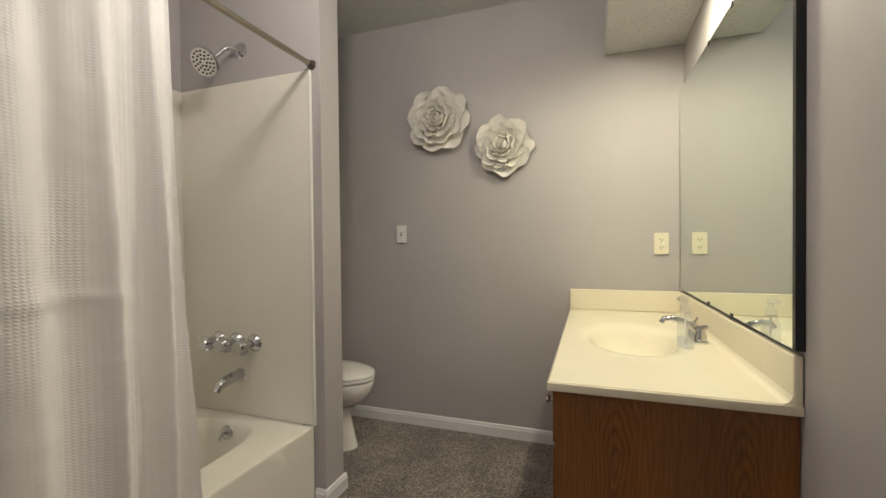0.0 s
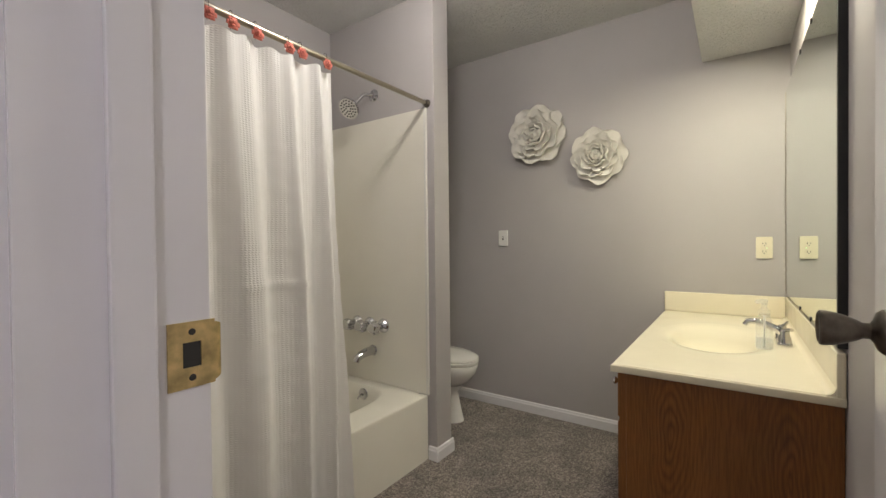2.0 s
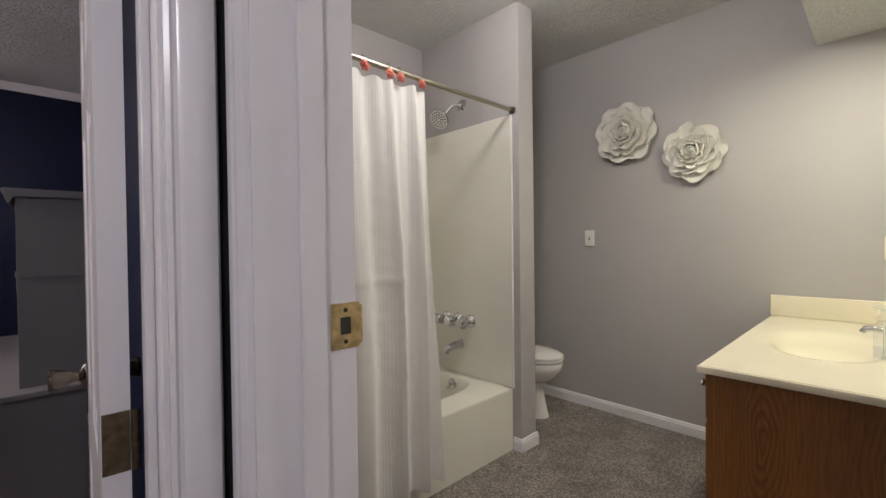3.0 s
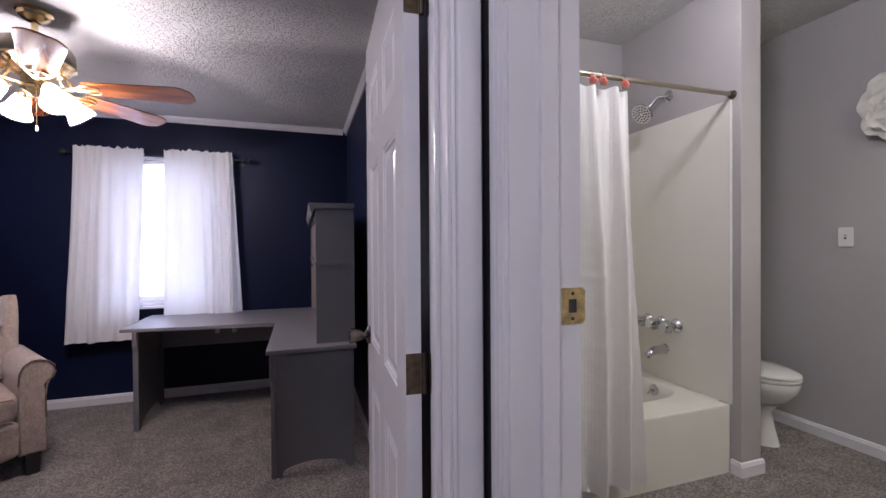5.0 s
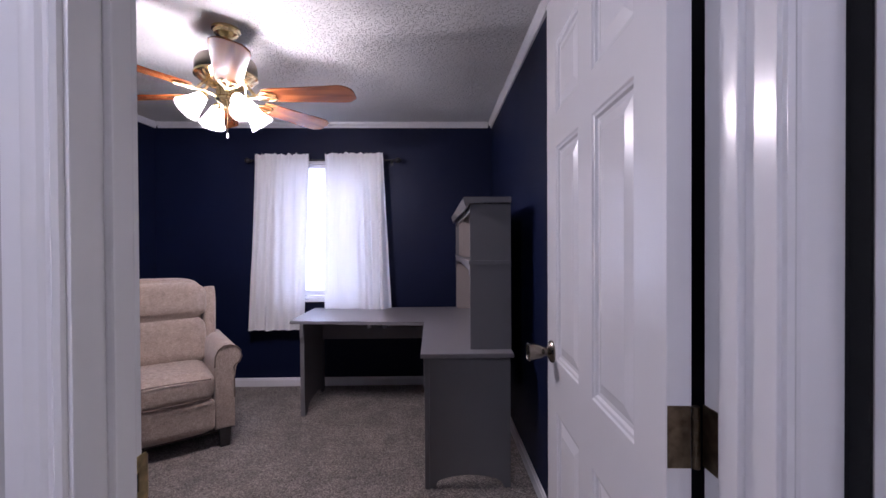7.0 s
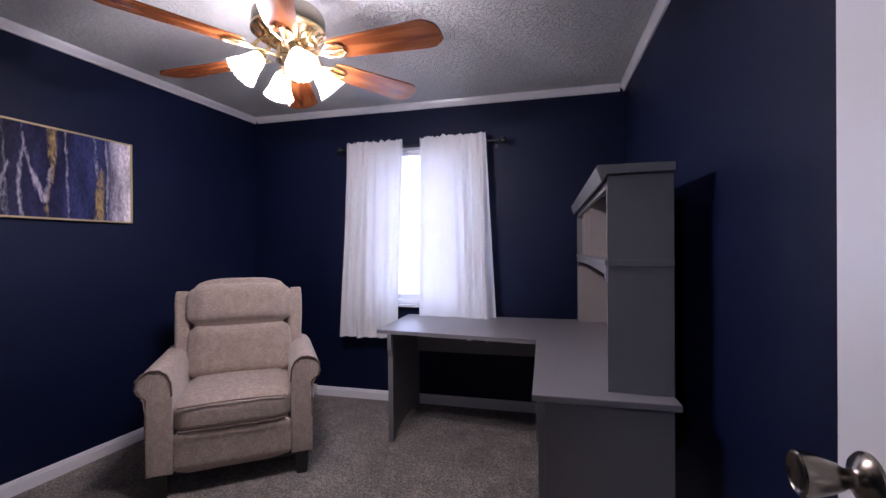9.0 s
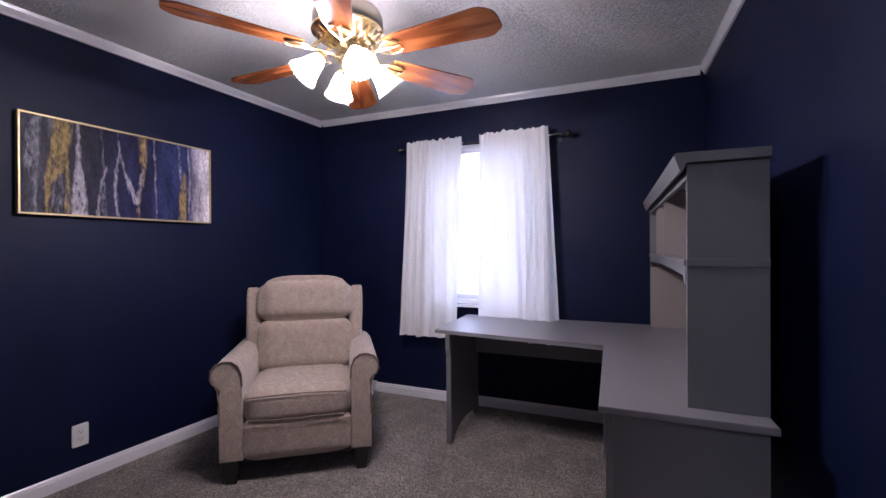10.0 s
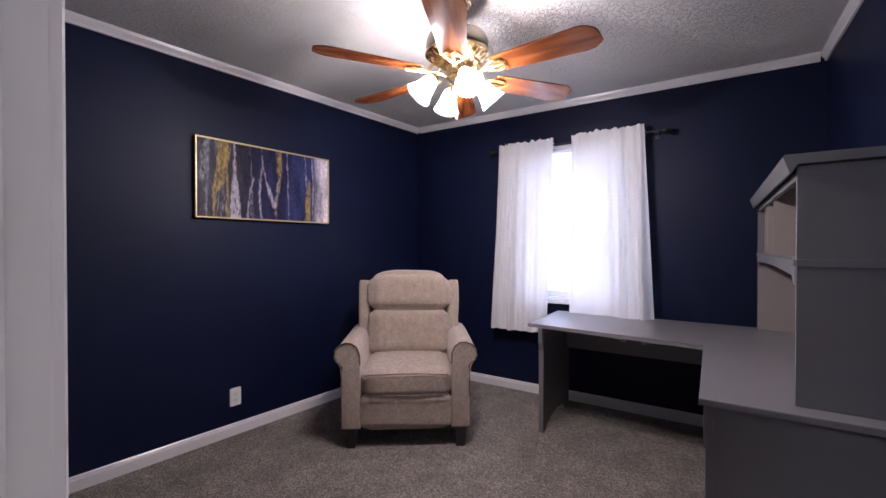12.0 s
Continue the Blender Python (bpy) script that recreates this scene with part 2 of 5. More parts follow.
def glass(name, color=(1, 1, 1), rough=0.0, ior=1.45):
    m = mat(name, color, rough)
    bsdf(m).inputs["Transmission Weight"].default_value = 1.0
    bsdf(m).inputs["IOR"].default_value = ior
    return m


M_PANE = glass("window_glass")
M_CLEAR = mat("frosted_plastic", (0.86, 0.88, 0.88), 0.22)
bsdf(M_CLEAR).inputs["Alpha"].default_value = 0.17
M_LIQUID = mat("blue_soap", (0.52, 0.70, 0.86), 0.2)
bsdf(M_LIQUID).inputs["Alpha"].default_value = 0.24


def glow(name, color, strength):
    m = mat(name, (0.8, 0.8, 0.8), 0.5)
    bsdf(m).inputs["Emission Color"].default_value = (*color, 1)
    bsdf(m).inputs["Emission Strength"].default_value = strength
    return m


def shade_glass():
    m = mat("ribbed_lamp_glass", (0.9, 0.88, 0.85), 0.25)
    nt = m.node_tree
    tr = node(m, "ShaderNodeBsdfTranslucent")
    tr.inputs[0].default_value = (0.95, 0.92, 0.88, 1)
    tp = node(m, "ShaderNodeBsdfTransparent")
    a = nt.nodes.new("ShaderNodeMixShader")
    a.inputs[0].default_value = 0.62
    link(m, tr.outputs[0], a.inputs[1])
    link(m, tp.outputs[0], a.inputs[2])
    b = nt.nodes.new("ShaderNodeMixShader")
    b.inputs[0].default_value = 0.90
    link(m, bsdf(m).outputs[0], b.inputs[1])
    link(m, a.outputs[0], b.inputs[2])
    link(m, b.outputs[0], nt.nodes["Material Output"].inputs[0])
    return m


M_SHADE = shade_glass()
M_BULB = glow("lit_bulb", (1.0, 0.90, 0.80), 14)
M_DIFFUSER = glow("lit_diffuser", (1.0, 0.88, 0.68), 12)
M_DAY = glow("daylight_backdrop", (0.70, 0.77, 1.0), 17)


def canvas(x0, x1, z0, z1):
    """Abstract canvas: slate, navy and blue grounds with dragged upright strokes of lavender white and gold."""
    m = mat("abstract_canvas", (0.2, 0.2, 0.3), 0.5)
    nt = m.node_tree
    tc = nt.nodes.new("ShaderNodeTexCoord")
    sep = nt.nodes.new("ShaderNodeSeparateXYZ")
    link(m, tc.outputs["Object"], sep.inputs[0])
    u = node(m, "ShaderNodeMapRange", From_Min=x1, From_Max=x0, To_Min=0.0, To_Max=1.0)
    v = node(m, "ShaderNodeMapRange", From_Min=z0, From_Max=z1, To_Min=0.0, To_Max=1.0)
    link(m, sep.outputs["X"], u.inputs["Value"])
    link(m, sep.outputs["Z"], v.inputs["Value"])
    fine = noise_fac(m, 30.0, 5, (1.6, 1.0, 0.5), 0.65)
    dry = noise_fac(m, 46.0, 4, (1.5, 1.0, 0.45), 0.7)

    def op(kind, a, b, c=0.0):
        q = nt.nodes.new("ShaderNodeMath")
        q.operation = kind
        for k, val in enumerate((a, b, c)):
            if isinstance(val, (int, float)):
                q.inputs[k].default_value = val
            else:
                link(m, val, q.inputs[k])
        return q.outputs[0]

    def blend(kind, fac, a, b):
        q = nt.nodes.new("ShaderNodeMix")
        q.data_type, q.blend_type = "RGBA", kind
        if isinstance(fac, float):
            q.inputs["Factor"].default_value = fac
        else:
            link(m, fac, q.inputs["Factor"])
        link(m, a, q.inputs["A"])
        if isinstance(b, tuple):
            q.inputs["B"].default_value = (*b, 1)
        else:
            link(m, b, q.inputs["B"])
        return q.outputs["Result"]

    uu = op("MULTIPLY_ADD", op("SUBTRACT", fine, 0.5), 0.040, u.outputs[0])
    ground = ramp(m, uu, [(0.0, (0.075, 0.075, 0.105)), (0.24, (0.050, 0.048, 0.070)), (0.32, (0.030, 0.029, 0.062)), (0.44, (0.022, 0.022, 0.074)),
                          (0.62, (0.026, 0.028, 0.095)), (0.74, (0.036, 0.046, 0.145)), (0.86, (0.038, 0.046, 0.14)), (0.91, (0.62, 0.57, 0.68)), (1.0, (0.95, 0.88, 0.95))])
    cloud = ramp(m, noise_fac(m, 9, 5, (1.7, 1.0, 0.4), 0.6), [(0.3, (0.28, 0.28, 0.32)), (0.7, (1.25, 1.22, 1.2))])
    state = [blend("MULTIPLY", 1.0, ground, cloud)]

    def stroke(color, way, gap=0.40):
        """A dragged stroke through (height, place, half width), bottom to top."""
        centre = ramp(m, v.outputs[0], [(h, (p, p, p)) for h, p, w in way])
        half = ramp(m, v.outputs[0], [(h, (w, w, w)) for h, p, w in way])
        away = op("ABSOLUTE", op("SUBTRACT", uu, centre), 0.0)
        inside = op("DIVIDE", op("SUBTRACT", half, away), 0.012)
        broken = op("DIVIDE", op("SUBTRACT", dry, gap - 0.06), 0.24)
        q = op("MULTIPLY", op("MAXIMUM", op("MINIMUM", inside, 1.0), 0.0), op("MAXIMUM", op("MINIMUM", broken, 1.0), 0.0))
        state[0] = blend("MIX", q, state[0], color)

    white, grey, gold = (0.44, 0.41, 0.48), (0.25, 0.24, 0.29), (0.36, 0.25, 0.095)
    stroke(grey, [(0.0, 0.055, 0.012), (0.3, 0.055, 0.016), (0.5, 0.04, 0.035), (0.85, 0.05, 0.032), (1.0, 0.07, 0.02)], 0.44)
    stroke(grey, [(0.0, 0.16, 0.05), (0.4, 0.15, 0.02), (1.0, 0.12, 0.015)], 0.5)
    stroke(gold, [(0.0, 0.105, 0.012), (0.3, 0.105, 0.018), (0.45, 0.135, 0.040), (0.8, 0.165, 0.046), (1.0, 0.175, 0.048)], 0.38)
    stroke(gold, [(0.0, 0.19, 0.016), (0.35, 0.192, 0.014), (0.6, 0.185, 0.012)], 0.42)
    stroke(white, [(0.0, 0.245, 0.042), (0.35, 0.243, 0.034), (0.6, 0.240, 0.014), (1.0, 0.237, 0.010)], 0.34)
    stroke(grey, [(0.0, 0.36, 0.018), (0.5, 0.36, 0.010), (0.9, 0.35, 0.008)], 0.46)
    stroke(white, [(0.0, 0.328, 0.011), (0.35, 0.345, 0.011), (0.55, 0.372, 0.011), (0.60, 0.376, 0.0)], 0.36)
    stroke(white, [(0.0, 0.428, 0.013), (0.3, 0.415, 0.012), (0.6, 0.425, 0.010), (0.78, 0.440, 0.010), (0.95, 0.432, 0.004)], 0.36)
    stroke(white, [(0.14, 0.530, 0.0), (0.2, 0.525, 0.020), (0.38, 0.495, 0.020), (0.55, 0.465, 0.010), (0.78, 0.440, 0.008), (0.80, 0.440, 0.0)], 0.36)
    stroke(white, [(0.14, 0.535, 0.0), (0.2, 0.540, 0.014), (0.45, 0.555, 0.014), (0.62, 0.570, 0.008), (0.7, 0.575, 0.0)], 0.36)
    stroke(gold, [(0.10, 0.540, 0.008), (0.3, 0.552, 0.012), (0.55, 0.572, 0.012), (0.7, 0.570, 0.026), (1.0, 0.566, 0.028)], 0.40)
    stroke(white, [(0.0, 0.645, 0.006), (0.5, 0.640, 0.009), (1.0, 0.632, 0.009)], 0.40)
    stroke(gold, [(0.0, 0.81, 0.030), (0.35, 0.815, 0.032), (0.58, 0.825, 0.018), (0.7, 0.825, 0.0)], 0.40)
    stroke(white, [(0.0, 0.855, 0.006), (0.6, 0.860, 0.010), (1.0, 0.850, 0.008)], 0.36)
    stroke(white, [(0.45, 0.80, 0.0), (0.6, 0.80, 0.012), (1.0, 0.785, 0.010)], 0.46)
    patchy = ramp(m, noise_fac(m, 60, 4, (1.3, 1.0, 0.6), 0.7), [(0.34, (0.62, 0.60, 0.60)), (0.66, (1.25, 1.24, 1.24))])
    link(m, blend("MULTIPLY", 1.0, state[0], patchy), bsdf(m).inputs["Base Color"])
    bsdf(m).inputs["Specular IOR Level"].default_value = 0.12
    bump(m, dry, 0.35, 0.002)
    return m


M_CANVAS = canvas(1.115, 2.077, 1.434, 1.918)


# ---- mesh helpers ----
def finish(name, bm, material, smooth=None):
    me = bpy.data.meshes.new(name)
    bmesh.ops.recalc_face_normals(bm, faces=bm.faces)
    bm.to_mesh(me)
    bm.free()
    if material:
        me.materials.append(material)
    if smooth is not None:
        for p in me.polygons:
            p.use_smooth = True
        me.set_sharp_from_angle(angle=radians(smooth))
    return me


def thing(name, place, label, category, group="", rz=0.0, rx=0.0, ry=0.0):
    ob = new(name)
    ob.empty_display_size = 0.05
    ob.matrix_basis = pose(*place, rx, ry, rz)
    return tagged(ob, label, category, group)


def part(name, bm, material, parent, label="", smooth=None):
    ob = new(name, finish(name, bm, material, smooth))
    ob.parent = parent
    if label:
        ob["label"] = label
    return ob


def solo(name, bm, material, label, category="", kind="", smooth=None, group=""):
    return tagged(new(name, finish(name, bm, material, smooth)), label, category, group, kind)


def box(bm, lo, hi, bevel=0.0, seg=2):
    v = [bm.verts.new((x, y, z)) for x in (lo[0], hi[0]) for y in (lo[1], hi[1]) for z in (lo[2], hi[2])]
    q = [(0, 1, 3, 2), (4, 6, 7, 5), (0, 4, 5, 1), (2, 3, 7, 6), (0, 2, 6, 4), (1, 5, 7, 3)]
    faces = [bm.faces.new([v[i] for i in f]) for f in q]
    if bevel:
        edges = list({e for f in faces for e in f.edges})
        bmesh.ops.bevel(bm, geom=edges, offset=bevel, segments=seg, profile=0.7, affect="EDGES")
    return bm


def boxes(*items, bevel=0.0, seg=2):
    bm = bmesh.new()
    for lo, hi in items:
        b = bmesh.new()
        box(b, lo, hi, bevel, seg)
        me = bpy.data.meshes.new("tmp")
        b.to_mesh(me)
        b.free()
        bm.from_mesh(me)
        bpy.data.meshes.remove(me)
    return bm


def moved(bm, m):
    bm.transform(m)
    return bm


def joined(*bms):
    out = bmesh.new()
    for b in bms:
        me = bpy.data.meshes.new("tmp")
        b.to_mesh(me)
        b.free()
        out.from_mesh(me)
        bpy.data.meshes.remove(me)
    return out


def lathe(profile, n=32, axis="z"):
    """Turns (radius, height) pairs about the z axis, or lays the result along x or y."""
    bm = bmesh.new()
    rings = []
    for r, h in profile:
        if r < 1e-5:
            rings.append([bm.verts.new((0, 0, h))])
        else:
            rings.append([bm.verts.new((r * math.cos(2 * math.pi * i / n), r * math.sin(2 * math.pi * i / n), h)) for i in range(n)])
    for a, b in zip(rings, rings[1:]):
        for i in range(n):
            j = (i + 1) % n
            if len(a) == 1 and len(b) == 1:
                continue
            if len(a) == 1:
                bm.faces.new((a[0], b[i], b[j]))
            elif len(b) == 1:
                bm.faces.new((a[i], a[j], b[0]))
            else:
                bm.faces.new((a[i], a[j], b[j], b[i]))
    if axis == "x":
        bm.transform(pose(0, 0, 0, 0, 90, 0))
    if axis == "y":
        bm.transform(pose(0, 0, 0, -90, 0, 0))
    return bm


def tube(points, r, n=12, taper=None, cap=True):
    """A round bar through points; taper: radii at the points."""
    bm = bmesh.new()
    pts = [Vector(p) for p in points]
    up = Vector((0, 0, 1))
    rings = []
    for i, p in enumerate(pts):
        d = (pts[min(i + 1, len(pts) - 1)] - pts[max(i - 1, 0)]).normalized()
        s = d.cross(up)
        if s.length < 0.05:
            s = d.cross(Vector((1, 0, 0)))
        s.normalize()
        u = s.cross(d)
        rr = taper[i] if taper else r
        rings.append([bm.verts.new(p + rr * (math.cos(2 * math.pi * k / n) * s + math.sin(2 * math.pi * k / n) * u)) for k in range(n)])
    for a, b in zip(rings, rings[1:]):
        for k in range(n):
            bm.faces.new((a[k], a[(k + 1) % n], b[(k + 1) % n], b[k]))
    if cap:
        bm.faces.new(rings[0])
        bm.faces.new(rings[-1])
    return bm


def arc(centre, r, a0, a1, n, plane="xz"):
    out = []
    for i in range(n + 1):
        a = radians(a0 + (a1 - a0) * i / n)
        c, s = r * math.cos(a), r * math.sin(a)
        d = {"xz": (c, 0, s), "yz": (0, c, s), "xy": (c, s, 0)}[plane]
        out.append(tuple(centre[k] + d[k] for k in range(3)))
    return out


def pillow(sx, sy, sz, r, puff=0.0, n=10, seed=0):
    """A rounded block, its faces swollen by puff, resting on z = 0."""
    bm = bmesh.new()
    bmesh.ops.create_cube(bm, size=2.0)
    bmesh.ops.subdivide_edges(bm, edges=bm.edges, cuts=n, use_grid_fill=True)
    h = Vector((sx / 2, sy / 2, sz / 2))
    for v in bm.verts:
        c = v.co.copy()
        p = Vector((c.x * h.x, c.y * h.y, c.z * h.z))
        inner = Vector([max(-(h[k] - r), min(h[k] - r, p[k])) for k in range(3)])
        d = p - inner
        q = inner + d.normalized() * r if d.length > 1e-6 else p
        if puff:
            w = [(1 - c[k] ** 4) for k in range(3)]
            for k in range(3):
                o = [w[j] for j in range(3) if j != k]
                q[k] += c[k] ** 3 * puff * o[0] * o[1]
            q += 0.003 * Vector(noise.noise_vector(q * 7 + Vector((seed, 0, 0))))
        v.co = q + Vector((0, 0, h.z))
    return bm


def prism(outline, depth, axis="y", bevel=0.0, seg=2):
    """A flat outline of (u, v) pulled to a depth: u, v are the two other axes in order."""
    bm = bmesh.new()

    def at(u, v, d):
        return {"x": (d, u, v), "y": (u, d, v), "z": (u, v, d)}[axis]

    a = [bm.verts.new(at(u, v, 0)) for u, v in outline]
    b = [bm.verts.new(at(u, v, depth)) for u, v in outline]
    bm.faces.new(a)
    bm.faces.new(b)
    for i in range(len(a)):
        j = (i + 1) % len(a)
        bm.faces.new((a[i], a[j], b[j], b[i]))
    if bevel:
        caps = [e for f in bm.faces if len(f.verts) == len(outline) for e in f.edges]
        bmesh.ops.bevel(bm, geom=list(set(caps)), offset=bevel, segments=seg, profile=0.6, affect="EDGES")
    return bm


def nested(w, h, steps):
    """A rectangle in the x-z plane stepping inwards: (inset, height towards -y) pairs."""
    bm = bmesh.new()
    rings = []
    for i, d in steps:
        rings.append([bm.verts.new((x, -d, z)) for x, z in ((i, i), (w - i, i), (w - i, h - i), (i, h - i))])
    for a, b in zip(rings, rings[1:]):
        for k in range(4):
            bm.faces.new((a[k], a[(k + 1) % 4], b[(k + 1) % 4], b[k]))
    bm.faces.new(rings[-1])
    return bm


# ---- the large structure ----
OFF_H, BATH_H, HALL_H = 2.42, 2.735, 2.44
WX0, WX1 = -3.625, -0.314          # office: window wall, door wall
WY0, WY1 = -3.11, 0.0            # office: picture wall at its far corner, line of the desk wall
DWY = -0.033                     # face of the desk wall
SLANT = -0.083                   # the picture wall runs out of square
SLANT_DEG = math.degrees(math.atan(SLANT))
WYN = WY0 + SLANT * (WX1 - WX0)  # picture wall at the door wall
BX0, BX1 = -1.93, 0.588          # bathroom: tub wall, mirror wall
BY0, BY1 = 0.05, 2.712           # bathroom: door wall, flower wall
FZ = 0.045                       # height of the bathroom's carpet
HX0, HX1 = -0.212, 1.60           # hall
HY0, HY1 = -2.30, -0.095
DOOR_H = 2.05
OD0, OD1 = -0.962, -0.181        # office door opening along y
BD0, BD1 = -0.118, 0.597         # bathroom door opening along x
WIN = (-1.99, -1.13, 0.80, 2.07)  # window opening: y, y, z, z


def structure(name, bm, material, label, smooth=None):
    return solo(name, bm, material, label, "structure", "structure", smooth)


structure("floor", boxes(((-4.0, -3.8, -0.12), (2.0, 3.0, 0.0))), M_CARPET, "grey-brown cut-pile carpet over the whole floor")
structure("floor_bathroom", boxes(((BX0, -0.03, -0.02), (BX1 + 0.03, BY1, FZ))), M_CARPET, "thick grey-brown carpet of the bathroom")
structure("ceiling_office", boxes(((WX0 - 0.1, WYN - 0.1, OFF_H), (WX1, WY1, OFF_H + 0.1))), M_CEIL, "white popcorn-textured ceiling of the office")
structure("ceiling_hall", boxes(((HX0, HY0, HALL_H), (HX1, HY1, HALL_H + 0.1))), M_CEIL, "white textured hall ceiling")
structure("ceiling_bathroom", boxes(((BX0, BY0, BATH_H), (BX1, BY1, BATH_H + 0.1))), M_CEIL, "white textured bathroom ceiling")
structure("wall_window", boxes(((WX0 - 0.14, WY0 - 0.1, 0), (WX0, WIN[0], OFF_H)), ((WX0 - 0.14, WIN[1], 0), (WX0, WY1, OFF_H)),
                               ((WX0 - 0.14, WIN[0], 0), (WX0, WIN[1], WIN[2])), ((WX0 - 0.14, WIN[0], WIN[3]), (WX0, WIN[1], OFF_H))),
          M_NAVY, "navy blue painted wall with a window opening")
structure("wall_picture", moved(boxes(((-0.16, -0.12, 0), (HX0 - WX0 + 0.02, 0, OFF_H))), pose(WX0, WY0, 0, 0, 0, SLANT_DEG)), M_NAVY, "navy blue painted office wall")
structure("wall_desk", boxes(((WX0 - 0.14, DWY, 0), (BX0 - 0.12, WY1 + 0.045, OFF_H)), ((BX0 - 0.12, DWY, 0), (WX1 + 0.001, WY1 + 0.02, BATH_H))),
          M_NAVY, "navy blue painted wall behind the desk")
structure("wall_office_door", boxes(((WX1, WYN - 0.06, 0), (WX1 + 0.055, OD0 - 0.02, OFF_H)), ((WX1, OD1 + 0.02, 0), (WX1 + 0.055, WY1, OFF_H)),
                                    ((WX1, OD0 - 0.02, DOOR_H + 0.02), (WX1 + 0.055, OD1 + 0.02, OFF_H))), M_NAVY, "navy office side of the door wall")
structure("wall_hall_office", boxes(((WX1 + 0.055, HY0, 0), (HX0, OD0 - 0.02, OFF_H)), ((WX1 + 0.055, OD1 + 0.02, 0), (HX0, WY1, OFF_H)),
                                    ((WX1 + 0.055, OD0 - 0.02, DOOR_H + 0.02), (HX0, OD1 + 0.02, OFF_H))), M_HALLWALL, "grey hall side of the office door wall")
structure("wall_hall_bath", boxes(((HX0, HY1, 0), (BD0 - 0.02, WY1, HALL_H)), ((BD1 + 0.02, HY1, 0), (HX1, WY1, HALL_H)),
                                  ((BD0 - 0.02, HY1, DOOR_H + 0.02), (BD1 + 0.02, WY1, HALL_H))), M_HALLWALL, "grey hall wall round the bathroom door")
structure("wall_hall_end", boxes(((HX0, HY0 - 0.1, 0), (HX1, HY0, HALL_H))), M_HALLWALL, "grey painted hall end wall")
structure("wall_hall_side", boxes(((HX1, HY0 - 0.1, 0), (HX1 + 0.1, HY1 + 0.1, HALL_H))), M_HALLWALL, "grey painted hall side wall")
structure("wall_bath_door", boxes(((BX0 - 0.12, 0.022, 0), (BD0 - 0.02, BY0, BATH_H)), ((BD1 + 0.0215, 0.001, 0), (BD1 + 0.12, BY0, BATH_H)),
                                  ((BD0 - 0.02, 0.001, DOOR_H + 0.022), (BD1 + 0.0205, BY0, BATH_H))), M_GREY, "warm grey bathroom wall beside the door")
structure("wall_tub", boxes(((BX0 - 0.12, BY0, 0), (BX0, BY1 + 0.12, BATH_H))), M_GREY, "warm grey bathroom wall behind the tub")
structure("wall_flower", boxes(((BX0, BY1, 0), (BX1 + 0.12, BY1 + 0.12, BATH_H))), M_GREY, "warm grey bathroom wall with flower ornaments")
structure("wall_mirror", boxes(((BX1, BY0 + 0.0035, 0), (BX1 + 0.12, BY1, BATH_H))), M_GREY, "warm grey bathroom wall behind the vanity")
STUB_Y0, STUB_Y1, STUB_X = 1.765, 1.912, -1.060
structure("wall_stub", boxes(((BX0, STUB_Y0, 0), (STUB_X, STUB_Y1, BATH_H)), bevel=0.004), M_GREY, "grey wing wall between tub and toilet")
structure("soffit", boxes(((0.19, BY0, 2.333), (BX1, SOFFIT_LAMP[1] - 0.075, BATH_H)), ((0.19, SOFFIT_LAMP[1] + 0.075, 2.333), (BX1, BY1, BATH_H)),
                          ((0.19, SOFFIT_LAMP[1] - 0.075, 2.333), (SOFFIT_LAMP[0] - 0.075, SOFFIT_LAMP[1] + 0.075, BATH_H)),
                          ((SOFFIT_LAMP[0] + 0.075, SOFFIT_LAMP[1] - 0.075, 2.333), (BX1, SOFFIT_LAMP[1] + 0.075, BATH_H)),
                          ((SOFFIT_LAMP[0] - 0.075, SOFFIT_LAMP[1] - 0.075, 2.383), (SOFFIT_LAMP[0] + 0.075, SOFFIT_LAMP[1] + 0.075, BATH_H))),
          M_CEIL, "textured white dropped soffit over the vanity")


def board_profile(h, t):
    return [(0, 0), (t, 0), (t, h * 0.72), (t * 0.75, h * 0.80), (t * 0.62, h * 0.93), (t * 0.3, h), (0, h)]


def run(name, start, end, out, profile, material, label):
    """A moulding from start to end: profile of (out of the wall, up)."""
    bm = bmesh.new()
    ends = []
    for p in (start, end):
        ends.append([bm.verts.new((p[0] + out[0] * u, p[1] + out[1] * u, p[2] + v)) for u, v in profile])
    n = len(profile)
    for i in range(n):
        bm.faces.new((ends[0][i], ends[0][(i + 1) % n], ends[1][(i + 1) % n], ends[1][i]))
    bm.faces.new(ends[0])
    bm.faces.new(ends[1])
    return structure(name, bm, material, label)


BB = board_profile(0.078, 0.013)
AWAY = (-SLANT / math.hypot(1, SLANT), 1 / math.hypot(1, SLANT))  # out of the picture wall
run("baseboard", (WX0, WY0 + 0.0143, 0), (WX0, DWY, 0), (1, 0), BB, M_TRIM, "white baseboard")
run("baseboard", (WX0, WY0, 0), (WX1, WYN, 0), AWAY, BB, M_TRIM, "white baseboard")
run("baseboard", (WX0 + 0.0143, DWY, 0), (WX1, DWY, 0), (0, -1), BB, M_TRIM, "white baseboard")
run("baseboard", (WX1, WYN + 0.0143, 0), (WX1, OD0 - 0.09, 0), (-1, 0), BB, M_TRIM, "white baseboard")
run("baseboard", (BX0, BY1, FZ), (BX1, BY1, FZ), (0, -1), BB, M_TRIM, "white baseboard with ragged paint edge")
run("baseboard", (STUB_X, STUB_Y0 - 0.014, FZ), (STUB_X, STUB_Y1 + 0.014, FZ), (1, 0), BB, M_TRIM, "white baseboard round the wing wall")
